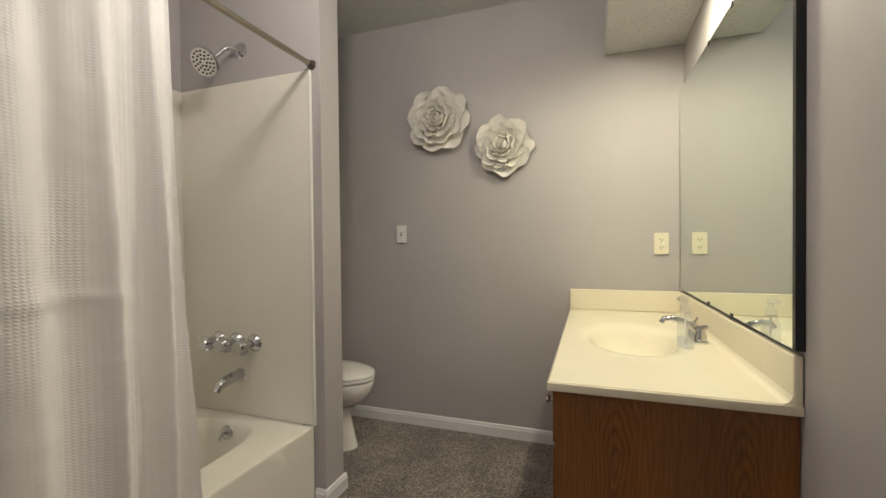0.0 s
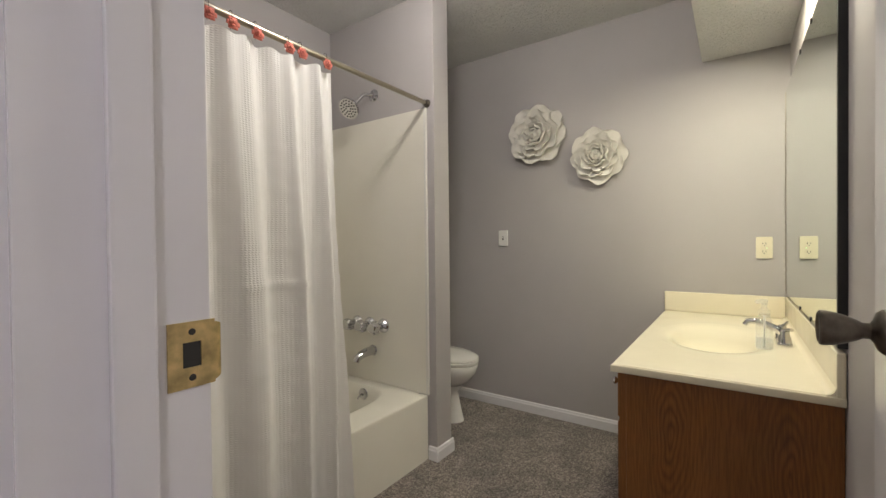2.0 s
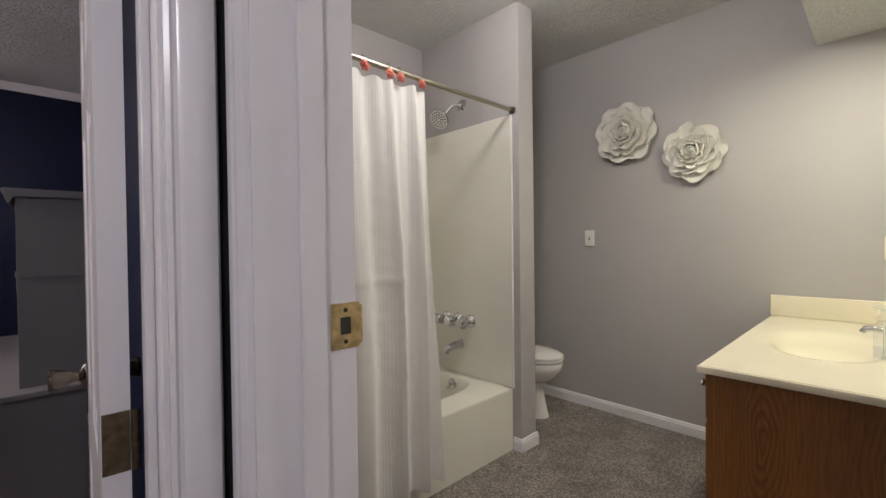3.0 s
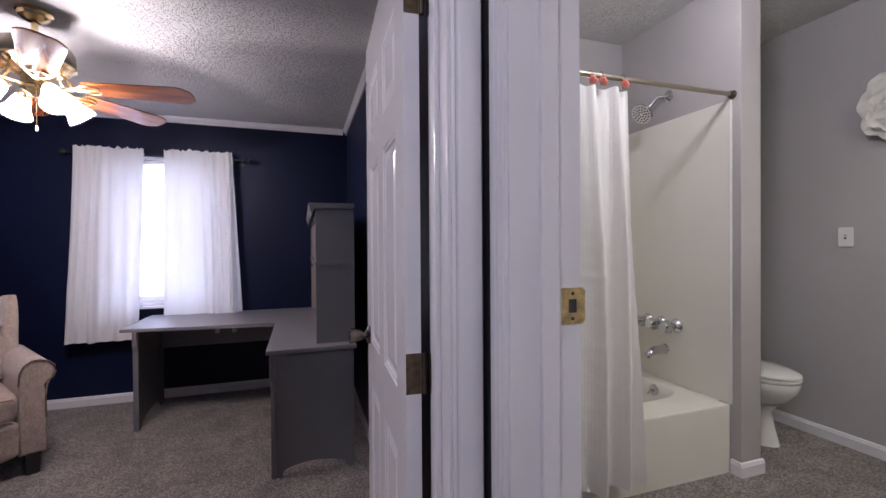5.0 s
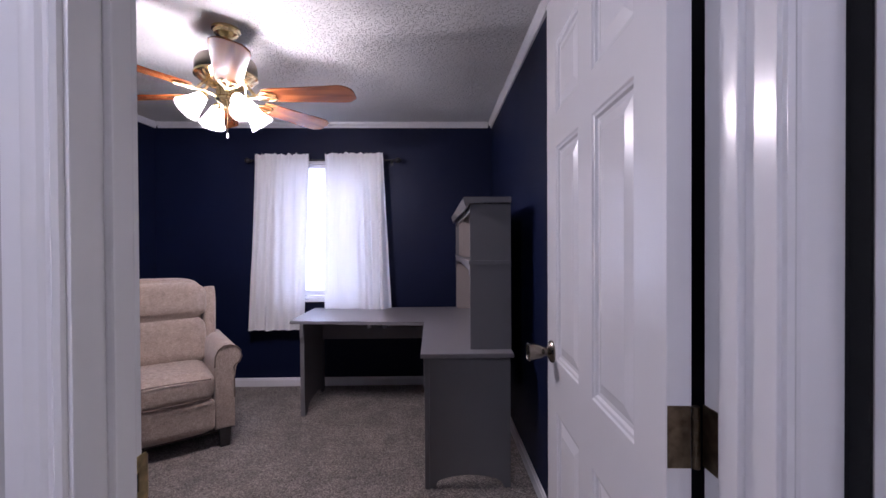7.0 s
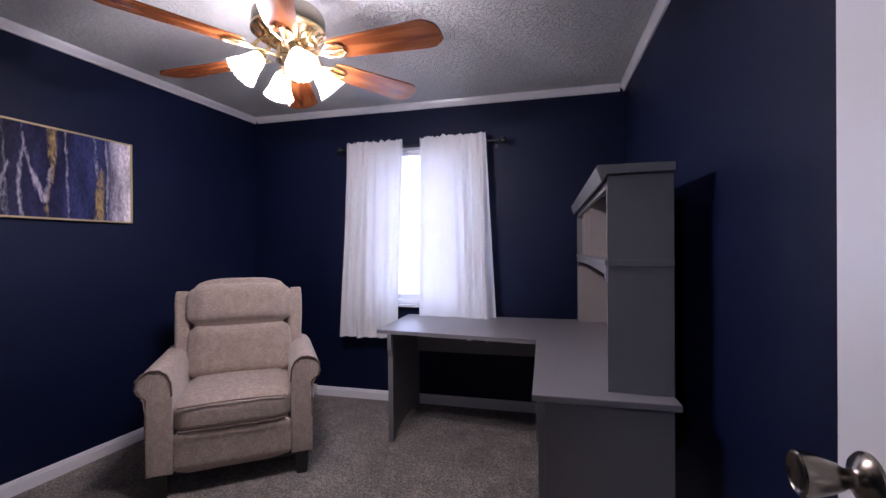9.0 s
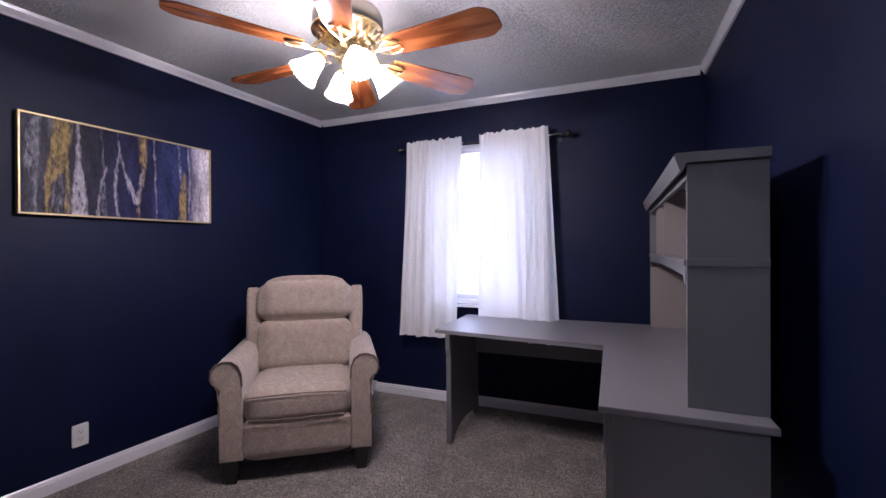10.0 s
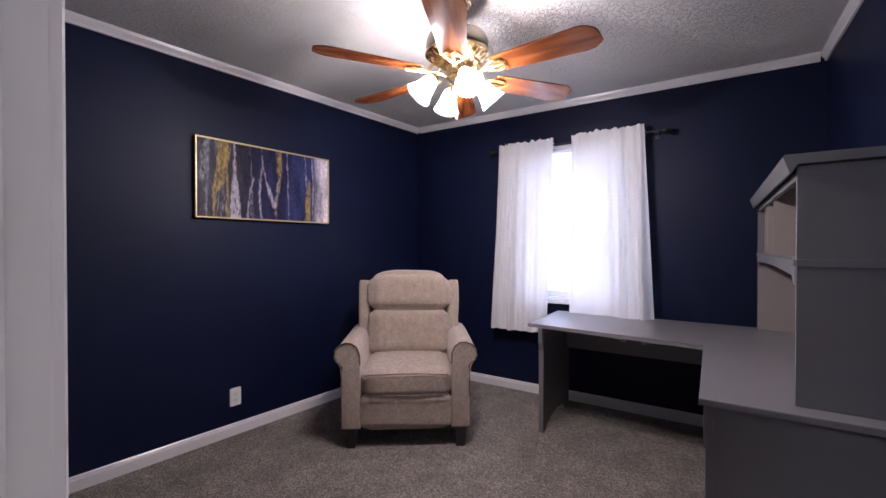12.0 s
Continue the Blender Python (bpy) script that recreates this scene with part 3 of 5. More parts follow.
run("baseboard", (-1.112, STUB_Y0, FZ), (STUB_X, STUB_Y0, FZ), (0, -1), BB, M_TRIM, "white baseboard round the wing wall")
run("baseboard", (BX1, 0.80, FZ), (BX1, 1.352, FZ), (-1, 0), BB, M_TRIM, "white baseboard")
run("baseboard", (HX0, HY0, 0), (HX0, OD0 - 0.06, 0), (1, 0), BB, M_TRIM, "white hall baseboard")
CROWN = [(0, 0), (0.012, 0.0), (0.014, 0.012), (0.03, 0.034), (0.034, 0.046), (0.034, 0.05), (0, 0.05)]
CZ = OFF_H - 0.05
run("trim", (WX0, WY0 + 0.0343, CZ), (WX0, DWY - 0.0343, CZ), (1, 0), CROWN, M_TRIM, "white crown moulding")
run("trim", (WX0, WY0, CZ), (WX1, WYN, CZ), AWAY, CROWN, M_TRIM, "white crown moulding")
run("trim", (WX0, DWY, CZ), (WX1, DWY, CZ), (0, -1), CROWN, M_TRIM, "white crown moulding")
run("trim", (WX1, WYN + 0.0343, CZ), (WX1, DWY - 0.0343, CZ), (-1, 0), CROWN, M_TRIM, "white crown moulding")


# ---- door frames ----
def casing_bm(w, length, t=0.017):
    """An upright casing strip, width along x from the opening outwards, face towards -y."""
    prof = [(0, 0), (0, t * 0.55), (w * 0.10, t * 0.72), (w * 0.16, t * 0.60), (w * 0.24, t * 0.60), (w * 0.34, t * 0.80), (w * 0.50, t * 0.84),
            (w * 0.58, t * 0.98), (w * 0.80, t), (w * 0.94, t * 0.95), (w, t * 0.75), (w, 0)]
    bm = bmesh.new()
    a = [bm.verts.new((u, -v, 0)) for u, v in prof]
    b = [bm.verts.new((u, -v, length)) for u, v in prof]
    for i in range(len(prof)):
        bm.faces.new((a[i], a[(i + 1) % len(prof)], b[(i + 1) % len(prof)], b[i]))
    bm.faces.new(a)
    bm.faces.new(b)
    return bm


def door_frame(name, place, rz, width, depth, room_side_stop, label, casing_w=(0.057, 0.057), rear_casing=True, reveal=0.002):
    """Opening along local x from 0 to width, hall face at y = 0, wall going back to y = depth."""
    th = thing(name, place, label, "door frame", rz=rz)
    th["kind"] = "structure"
    j = 0.02
    part("jamb", boxes(((-j, -0.002, 0), (0, depth + 0.002, DOOR_H)), bevel=0.0015), M_TRIM, th)
    part("jamb", boxes(((width, -0.002, 0), (width + j, depth + reveal, DOOR_H)), bevel=0.0015), M_TRIM, th)
    part("head_jamb", boxes(((-j, -0.002, DOOR_H), (width + j, depth + 0.002, DOOR_H + j)), bevel=0.0015), M_TRIM, th)
    s0, s1 = room_side_stop
    part("stop", boxes(((0.0, s0, 0), (0.011, s1, DOOR_H)), bevel=0.003), M_TRIM, th)
    part("stop", boxes(((width - 0.011, s0, 0), (width, s1, DOOR_H)), bevel=0.003), M_TRIM, th)
    part("stop", boxes(((0.011, s0, DOOR_H - 0.011), (width - 0.011, s1, DOOR_H)), bevel=0.003), M_TRIM, th)
    r = 0.006
    for side in (0, 1):
        w = casing_w[side]
        bm = casing_bm(w, DOOR_H + 0.062)
        m = pose(width + r, 0, 0) if side else pose(-r, 0, 0) @ Matrix.Scale(-1, 4, (1, 0, 0))
        part("casing", moved(bm, m), M_TRIM, th, smooth=25)
        if rear_casing:
            bm = casing_bm(w, DOOR_H + 0.062)
            m = pose(0, depth, 0) @ Matrix.Scale(-1, 4, (0, 1, 0)) @ m
            part("casing", moved(bm, m), M_TRIM, th, smooth=25)
    head = casing_bm(0.057, width + 2 * r)
    m = pose(-r, 0, DOOR_H + 0.006) @ pose(0, 0, 0, 0, 90, 0) @ Matrix.Scale(-1, 4, (1, 0, 0))
    part("head_casing", moved(head, m), M_TRIM, th, smooth=25)
    return th


# office door: local x runs from the strike side to the hinge side
office_frame = door_frame("door_frame_1", (HX0, OD0, 0), 90, OD1 - OD0, HX0 - WX1, (0.044, 0.080), "glossy white moulded frame of the office doorway", casing_w=(0.057, 0.062), rear_casing=False, reveal=0.022)
part("casing", moved(casing_bm(0.057, DOOR_H + 0.062), pose(0, HX0 - WX1, 0) @ Matrix.Scale(-1, 4, (0, 1, 0)) @ pose(-0.006, 0, 0) @ Matrix.Scale(-1, 4, (1, 0, 0))), M_TRIM, office_frame, smooth=25)
bath_frame = door_frame("door_frame_2", (BD0, HY1, 0), 0, BD1 - BD0, 0.145, (0.058, 0.094), "glossy white moulded frame of the bathroom doorway", casing_w=(0.048, 0.057), rear_casing=False)


def strike(parent, x, y, z, sx, width=0.040):
    """A strike plate on a jamb whose face looks along sx, its lip towards +y."""
    t = 0.002 * sx
    bm = boxes(((min(x, x + t), y - 0.022, z - 0.034), (max(x, x + t), y - 0.008, z + 0.034)),
               ((min(x, x + t), y + 0.010, z - 0.034), (max(x, x + t), y + 0.024, z + 0.034)),
               ((min(x, x + t), y - 0.008, z + 0.013), (max(x, x + t), y + 0.010, z + 0.034)),
               ((min(x, x + t), y - 0.008, z - 0.034), (max(x, x + t), y + 0.010, z - 0.013)))
    lip = []
    for k in range(7):
        a = radians(90 * k / 6)
        lip.append((x + sx * 0.002 - sx * 0.010 * (1 - math.cos(a)), y + 0.024 + 0.010 * math.sin(a)))
    lb = bmesh.new()
    rows = [[lb.verts.new((u, v, z + s * (0.031 - 0.0009 * k))) for k, (u, v) in enumerate(lip)] for s in (-1, 1)]
    for k in range(6):
        lb.faces.new((rows[0][k], rows[0][k + 1], rows[1][k + 1], rows[1][k]))
    s = part("strike_plate", joined(bm, lb), M_OLDBRASS, parent, "worn brass strike plate")
    part("latch_hole", boxes(((min(x, x + t * 0.3), y - 0.008, z - 0.013), (max(x, x + t * 0.3), y + 0.010, z + 0.013))), M_SLOT, s, "dark latch hole")
    for dz in (-0.0235, 0.0235):
        part("screw", moved(lathe([(0.0, 0.0016), (0.003, 0.0014), (0.0036, 0)], 12, "x"), pose(x + t, y + 0.001, z + dz) @ Matrix.Scale(sx, 4, (1, 0, 0))), M_SLOT, s)
    return s


strike(bath_frame, 0.0, 0.127, 1.180, 1)
strike(office_frame, 0.0, 0.086, 0.978, 1)
for z in (0.22, 1.016, 1.842):
    part("hinge_leaf", boxes(((OD1 - OD0 - 0.002, 0.092, z - 0.0445), (OD1 - OD0 - 0.0002, 0.125, z + 0.0445))), M_HINGE, office_frame, "dull brass hinge leaf")

# hall corner slit between the two casings: its shade set in as black strips
structure("trim", boxes(((HX0 + 0.0005, OD1 + 0.0685, 0), (HX0 + 0.004, HY1 - 0.001, HALL_H))), M_GAPSHADE_BLACK, "near-black strip set in as the shade between the two door casings")
structure("trim", boxes(((HX0 + 0.0045, HY1 - 0.004, 0), (-0.1855, HY1 - 0.0005, HALL_H))), M_GAPSHADE_BLACK, "near-black strip set in as the shade between the two door casings")


# ---- doors ----
def knob_bm():
    """A tulip door knob pointing along -y from a rose at y = 0."""
    return lathe([(0, 0.0), (0.033, 0.0), (0.033, 0.004), (0.028, 0.010), (0.017, 0.014), (0.012, 0.018), (0.012, 0.026), (0.016, 0.032), (0.021, 0.044),
                  (0.0255, 0.058), (0.0275, 0.070), (0.027, 0.074), (0.0235, 0.076), (0.021, 0.0735), (0.018, 0.0725), (0, 0.0725)], 32, "y")


def hinge(parent, x, z, label):
    """A butt hinge, its pin upright at local (x, 0.006)."""
    h = part("hinge", boxes(((x - 0.0015, -0.034, z - 0.0445), (x + 0.0005, -0.001, z + 0.0445)), bevel=0.0004), M_HINGE, parent, label)
    for k in range(5):
        part("knuckle", moved(lathe([(0, 0), (0.0055, 0), (0.0055, 0.0172), (0, 0.0172)], 14), pose(x - 0.001, -0.041, z - 0.0445 + k * 0.0178)), M_HINGE, h, smooth=40)
    return h


def six_panel_door(name, place, rz, w, label, knob_z, knob_mat):
    """Leaf along local +x from the hinge at 0, from y = -0.035 (one face) to 0 (the other)."""
    th = thing(name, place, label, "door", rz=rz)
    t, h = 0.035, 2.03
    st, mid = 0.105, 0.095
    rows = [(0.21, 0.805), (0.955, 1.572), (1.665, 1.870)]
    zs = [0.012] + [v for r in rows for v in r] + [h]
    items = [((0, -t, 0.012), (st, 0, h)), ((w - st, -t, 0.012), (w, 0, h))]
    for a, b in zip(zs[0::2], zs[1::2]):
        items.append(((st, -t, a), (w - st, 0, b)))
    cw = (w - 2 * st - mid) / 2
    for a, b in rows:
        items.append(((st + cw, -t, a), (st + cw + mid, 0, b)))
    part("leaf", boxes(*items), M_TRIM, th, "glossy white moulded leaf")
    for a, b in rows:
        for x0 in (st, st + cw + mid):
            steps = [(0.0, 0.0), (0.004, -0.003), (0.010, -0.004), (0.014, -0.009), (0.022, -0.010), (0.045, -0.004), (0.048, -0.003)]
            front = moved(nested(cw, b - a, steps), pose(x0, -t, a))
            back = moved(nested(cw, b - a, steps), pose(x0, 0, a) @ Matrix.Scale(-1, 4, (0, 1, 0)))
            part("panel", joined(front, back), M_TRIM, th)
    part("knob", moved(knob_bm(), pose(w - 0.062, -t, knob_z) @ pose(0, 0, 0, 180, 0, 0)), knob_mat, th, "flared metal door knob", smooth=35)
    part("knob", moved(knob_bm(), pose(w - 0.062, 0, knob_z)), knob_mat, th, "flared metal door knob", smooth=35)
    part("latch_plate", boxes(((w - 0.0005, -t + 0.005, knob_z - 0.028), (w + 0.0012, -0.005, knob_z + 0.028))), M_OLDBRASS, th)
    for z in (0.22, 1.016, 1.842):
        hinge(th, 0.0, z, "dull brass butt hinge")
    return th


six_panel_door("door_1", (-0.334, -0.237, 0), 178.0, 0.720, "white six-panel door standing open into the office", 0.970, M_DARKNICKEL)
bd = six_panel_door("door_2", (0.515, 0.062, 0), 90.0, 0.695, "white six-panel door open against the bathroom wall", 1.155, M_BRONZE)
bd.matrix_basis = pose(0.562, 0.066, 0, 0, 0, 90.2) @ Matrix.Scale(-1, 4, (0, 1, 0))


# ---- window ----
wy0, wy1, wz0, wz1 = WIN
win = thing("window_1", (WX0, 0, 0), "white double-hung window with a blind, glaring daylight behind it", "window")
win["kind"] = "structure"
part("window_frame", boxes(((-0.13, wy0, wz0), (-0.004, wy0 + 0.03, wz1)), ((-0.13, wy1 - 0.03, wz0), (-0.004, wy1, wz1)), ((-0.13, wy0 + 0.03, wz1 - 0.03), (-0.004, wy1 - 0.03, wz1)),
                           ((-0.13, wy0 + 0.03, wz0), (-0.004, wy1 - 0.03, wz0 + 0.03)), bevel=0.002), M_TRIM, win)
part("window_sill", boxes(((-0.02, wy0 - 0.03, wz0 - 0.022), (0.045, wy1 + 0.03, wz0 - 0.001)), bevel=0.004), M_TRIM, win)
for k, (z0, z1, x) in enumerate(((wz0 + 0.03, (wz0 + wz1) / 2 + 0.02, -0.06), ((wz0 + wz1) / 2 - 0.02, wz1 - 0.03, -0.095))):
    ya, yb = wy0 + 0.03, wy1 - 0.03
    s = part("sash", boxes(((x - 0.03, ya, z0), (x, ya + 0.04, z1)), ((x - 0.03, yb - 0.04, z0), (x, yb, z1)), ((x - 0.03, ya + 0.04, z0), (x, yb - 0.04, z0 + 0.045)),
                           ((x - 0.03, ya + 0.04, z1 - 0.04), (x, yb - 0.04, z1)), bevel=0.002), M_TRIM, win)
    p = part("pane", boxes(((x - 0.018, ya + 0.036, z0 + 0.041), (x - 0.014, yb - 0.036, z1 - 0.036))), M_PANE, s)
    p.visible_shadow = False
blind = thing("window_blind", (WX0 - 0.035, 0, 0), "closed white slatted blind glowing with daylight", "blind")
part("head_rail", boxes(((-0.012, wy0 + 0.034, wz1 - 0.062), (0.014, wy1 - 0.034, wz1 - 0.032)), bevel=0.002), M_TRIM, blind)
slat = prism([(-0.0125, 0.0), (-0.004, 0.0022), (0.004, 0.0022), (0.0125, 0.0), (0.004, 0.0014), (-0.004, 0.0014)], wy1 - wy0 - 0.076, "y")
slat_mesh = finish("slat", slat, M_BLIND)
z = wz1 - 0.075
while z > wz0 + 0.075:
    ob = new("slat", slat_mesh)
    ob.parent = blind
    ob.matrix_basis = pose(0, wy0 + 0.038, z, 0, 62, 0)
    z -= 0.0205
part("bottom_rail", boxes(((-0.011, wy0 + 0.036, z - 0.004), (0.011, wy1 - 0.036, z + 0.010)), bevel=0.002), M_TRIM, blind)
solo("backdrop", boxes(((-6.5, -9, -3), (-6.45, 6, 7))), M_DAY, "bright overcast daylight outside", "backdrop", "structure")


# ---- bathroom ----
def tub():
    th = thing("bathtub", (0, 0, 0), "cream acrylic bathtub with a plain apron", "bathtub")
    x0, x1, y0, y1, z = BX0 + 0.004, -1.124, 0.155, STUB_Y0 - 0.004, 0.418
    # a rim with an oval basin sunk into it
    bm = bmesh.new()
    n = 48
    cx, cy = -1.562, (y0 + y1) / 2
    rings = []
    for hx, hy, zz, e in (((x1 - x0) / 2 - 0.006, (y1 - y0) / 2, z, 60), (0.272, 0.722, z, 5), (0.262, 0.710, z - 0.012, 4.5), (0.25, 0.692, z - 0.06, 4), (0.215, 0.64, 0.13, 3.6), (0.16, 0.55, 0.085, 3.2), (0.001, 0.001, 0.08, 2)):
        ring = []
        for i in range(n):
            a = 2 * math.pi * (i + 0.5) / n
            c, s = math.cos(a), math.sin(a)
            k = (abs(c) ** e + abs(s) ** e) ** (-1 / e)
            ox = (x0 + x1) / 2 if hx > 0.33 else cx
            ring.append(bm.verts.new((ox + hx * k * c, cy + hy * k * s, zz)))
        rings.append(ring)
    for a, b in zip(rings, rings[1:]):
        for i in range(n):
            bm.faces.new((a[i], a[(i + 1) % n], b[(i + 1) % n], b[i]))
    part("basin", bm, M_ACRYL, th, smooth=40)
    part("apron", boxes(((x1 - 0.05, y0, 0.0), (x1 + 0.006, y1, z - 0.0015)), bevel=0.014, seg=4), M_ACRYL, th, smooth=40)
    part("overflow_plate", moved(lathe([(0, 0.014), (0.022, 0.012), (0.034, 0.006), (0.037, 0.0)], 28, "y"), pose(-1.535, 1.652, 0.372) @ pose(0, 0, 0, 180)), M_CHROME, th, "round chrome overflow plate", 35)
    part("trip_lever", tube([(-1.535, 1.642, 0.374), (-1.535, 1.620, 0.374), (-1.543, 1.610, 0.352)], 0.0055), M_CHROME, th, smooth=40)
    return th


tub()
sur = thing("tub_surround", (0, 0, 0), "cream acrylic tub surround panels with a shallow top lip", "tub surround")
part("end_panel", boxes(((BX0 + 0.012, STUB_Y0 - 0.012, 0.42), (-1.113, STUB_Y0 - 0.0005, 2.073)), bevel=0.004), M_ACRYL, sur)
part("long_panel", boxes(((BX0 + 0.0005, 0.152, 0.42), (BX0 + 0.0118, STUB_Y0 - 0.001, 2.073)), bevel=0.004), M_ACRYL, sur)
part("near_panel", boxes(((BX0 + 0.012, 0.1522, 0.42), (-1.113, 0.164, 2.073)), bevel=0.004), M_ACRYL, sur)
part("edge_strip", boxes(((-1.122, STUB_Y0 - 0.017, 0.42), (-1.107, STUB_Y0 - 0.0004, 2.073)), bevel=0.003), M_CAULK, sur, "white caulked edge strip")
structure("wall_tub_end", boxes(((BX0, BY0 + 0.0005, 0), (-1.08, 0.152, BATH_H))), M_GREY, "warm grey wall at the tub end")


def shower_head():
    th = thing("showerhead", (-1.527, STUB_Y0, 2.232), "round chrome shower head on a bent arm", "shower head")
    part("flange", moved(lathe([(0, 0.012), (0.016, 0.012), (0.034, 0.006), (0.040, 0.0)], 28, "y"), pose(0, 0, 0, 180)), M_CHROME, th, smooth=35)
    pts = [(0, 0, 0)] + [(0, -0.03, 0.0)] + arc((0, -0.04, -0.05), 0.05, 90, 140, 6, "yz")[0:] + [(0, -0.125, -0.075)]
    swing = pose(0, 0, 0, 0, 0, -28)
    part("arm", moved(tube(pts, 0.0115), swing), M_CHROME, th, smooth=40)
    head = lathe([(0, 0), (0.012, 0), (0.015, 0.012), (0.017, 0.02), (0.026, 0.03), (0.050, 0.044), (0.056, 0.05), (0.056, 0.058), (0.052, 0.061), (0, 0.0605)], 36)
    m = swing @ pose(0, -0.122, -0.072, 0, 0, 52) @ pose(0, 0, 0, 128, 0, 0) @ pose(0, 0, 0, 0, -14, 0) @ Matrix.Scale(1.22, 4)
    part("head", moved(head, m), M_CHROME, th, smooth=35)
    face = joined(*[moved(lathe([(0, 0.003), (0.0032, 0.0025), (0.0038, 0)], 8), pose(r * math.cos(a), r * math.sin(a), 0.061))
                    for r, c in ((0.014, 6), (0.027, 11), (0.041, 16)) for a in [2 * math.pi * i / c for i in range(c)]])
    part("nozzles", moved(face, m), M_SLOT, th, "dark rubber spray nozzles")
    return th


shower_head()


tf = thing("tub_faucet", (0, STUB_Y0 - 0.012, 0), "three-handle chrome tub faucet with a spout below", "faucet")
for x, tilt in ((-1.682, 0), (-1.571, 10), (-1.456, 25)):
    at = pose(x, 0, 0.785, 0, tilt, 0) @ Matrix.Scale(1.32, 4)
    hd = part("valve_handle", moved(lathe([(0, 0), (0.013, 0), (0.013, 0.012), (0.020, 0.02), (0.024, 0.035), (0.0245, 0.055), (0.021, 0.064), (0, 0.066)], 32, "y"), at @ pose(0, -0.02, 0, 180)), M_CHROME, tf, "ribbed chrome handle", 40)
    part("flange", moved(lathe([(0, 0.024), (0.018, 0.022), (0.030, 0.010), (0.034, 0.0)], 28, "y"), at @ pose(0, 0, 0, 180)), M_CHROME, hd, smooth=35)
    for k in range(4):
        part("grip_lug", moved(pillow(0.012, 0.036, 0.014, 0.004, 0, 3), at @ pose(0, 0, 0, 0, 45 + 90 * k, 0) @ pose(0, -0.060, 0.018)), M_CHROME, hd, smooth=60)
sp = part("spout", moved(tube([(0, -0.004, 0), (0, -0.055, 0.0), (0, -0.10, -0.007), (0, -0.135, -0.023), (0, -0.148, -0.042)], 0.02, 18, [0.029, 0.028, 0.025, 0.022, 0.019]), pose(-1.548, 0, 0.62)), M_CHROME, tf, "chrome tub spout", 45)
part("flange", moved(lathe([(0, 0.008), (0.030, 0.007), (0.035, 0.0)], 28, "y"), pose(-1.548, 0, 0.62, 180)), M_CHROME, sp, smooth=35)


def shower_curtain():
    rod = thing("shower_rod", (0, 0, 0), "tarnished brass-coloured shower curtain rod", "curtain rod")
    rx, rz = -1.105, 2.098
    part("rod", tube([(rx, 0.152, rz), (rx, 0.8, rz - 0.004), (rx, STUB_Y0, rz)], 0.0125, 16), M_NICKEL, rod, smooth=40)
    for y, s in ((STUB_Y0 - 0.0005, 180), (0.1525, 0)):
        part("end_cap", moved(lathe([(0, 0.03), (0.015, 0.03), (0.017, 0.014), (0.021, 0.010), (0.023, 0)], 24, "y"), pose(rx, y, rz, s)), M_BRONZE, rod, "dull grey end flange", 35)
    th = thing("shower_curtain", (0, 0, 0), "white waffle-weave shower curtain, drawn half open", "curtain")
    y0, y1, zt, zb = 0.17, 1.072, rz - 0.050, 0.135
    bm = bmesh.new()
    ny, nz = 260, 120
    rows = []
    for j in range(nz + 1):
        f = j / nz
        z = zt + (zb - zt) * f
        row = []
        for i in range(ny + 1):
            u = i / ny
            spread = 1.0 + 0.035 * f
            y = y0 + (y1 - y0) * u * spread
            amp = 0.016 + 0.026 * min(1, f * 2.2)
            ph = 2 * math.pi * (6.2 * u + 0.35 * math.sin(5.1 * u + 0.6) + 0.10 * math.sin(3 * f + 4 * u))
            x = rx + 0.040 * min(1, f * 1.4) + amp * math.sin(ph) + 0.006 * math.sin(2.3 * ph + 1.3 + 1.5 * f)
            y += 0.008 * math.cos(ph) * f
            sag = 0.014 * (0.5 - 0.5 * math.cos(2 * math.pi * u * 9)) * max(0, 1 - f * 10)
            x += 0.004 * noise.noise(Vector((y * 6, z * 3, 0)))
            for crease, depth in ((0.20, 0.003), (0.40, 0.003), (0.472, 0.010), (0.56, 0.005), (0.64, 0.004), (0.79, 0.005)):
                off = f - crease - 0.010 * noise.noise(Vector((y * 5, crease * 40, 2)))
                x += depth * math.exp(-(off / 0.007) ** 2) * (0.5 + 0.8 * noise.noise(Vector((y * 7, crease * 90, 5))))
            x += 0.0035 * noise.noise(Vector((y * 16 + z * 9, z * 14, 3))) * min(1, f * 3)
            row.append(bm.verts.new((x, y, z - sag)))
        rows.append(row)
    for a, b in zip(rows, rows[1:]):
        for i in range(ny):
            bm.faces.new((a[i], a[i + 1], b[i + 1], b[i]))
    part("curtain_cloth", bm, M_SHOWERCLOTH, th, smooth=180)
    for i in range(9):
        u = (i + 0.5 + 0.22 * math.sin(2.4 * i)) / 9
        y = y0 + (y1 - y0) * u
        g = thing("curtain_hook", (rx, y, rz), "coral cloth flower on a wire curtain hook", "curtain hook", "flower curtain hooks")
        part("wire", tube(arc((0, 0, 0), 0.0165, -70, 250, 18, "xz") + [(0.004, 0.0, -0.05)], 0.0014, 6), M_BRONZE, g)
        b = []
        for ring, (r, c, s) in enumerate(((0.014, 6, 0.010), (0.007, 5, 0.008), (0.002, 1, 0.007))):
            for k in range(c):
                a = 2 * math.pi * k / c + ring * 0.5
                pb = pillow(s * 0.5, s * 2, s * 1.7, s * 0.24, 0, 3)
                b.append(moved(pb, pose(0.022 + ring * 0.005, r * math.cos(a), -0.034 + r * math.sin(a) - s * 0.85, 0, 0, 10 * math.sin(a))))
        part("cloth_flower", joined(*b), M_FELT, g, "coral cloth flower", 60)


shower_curtain()


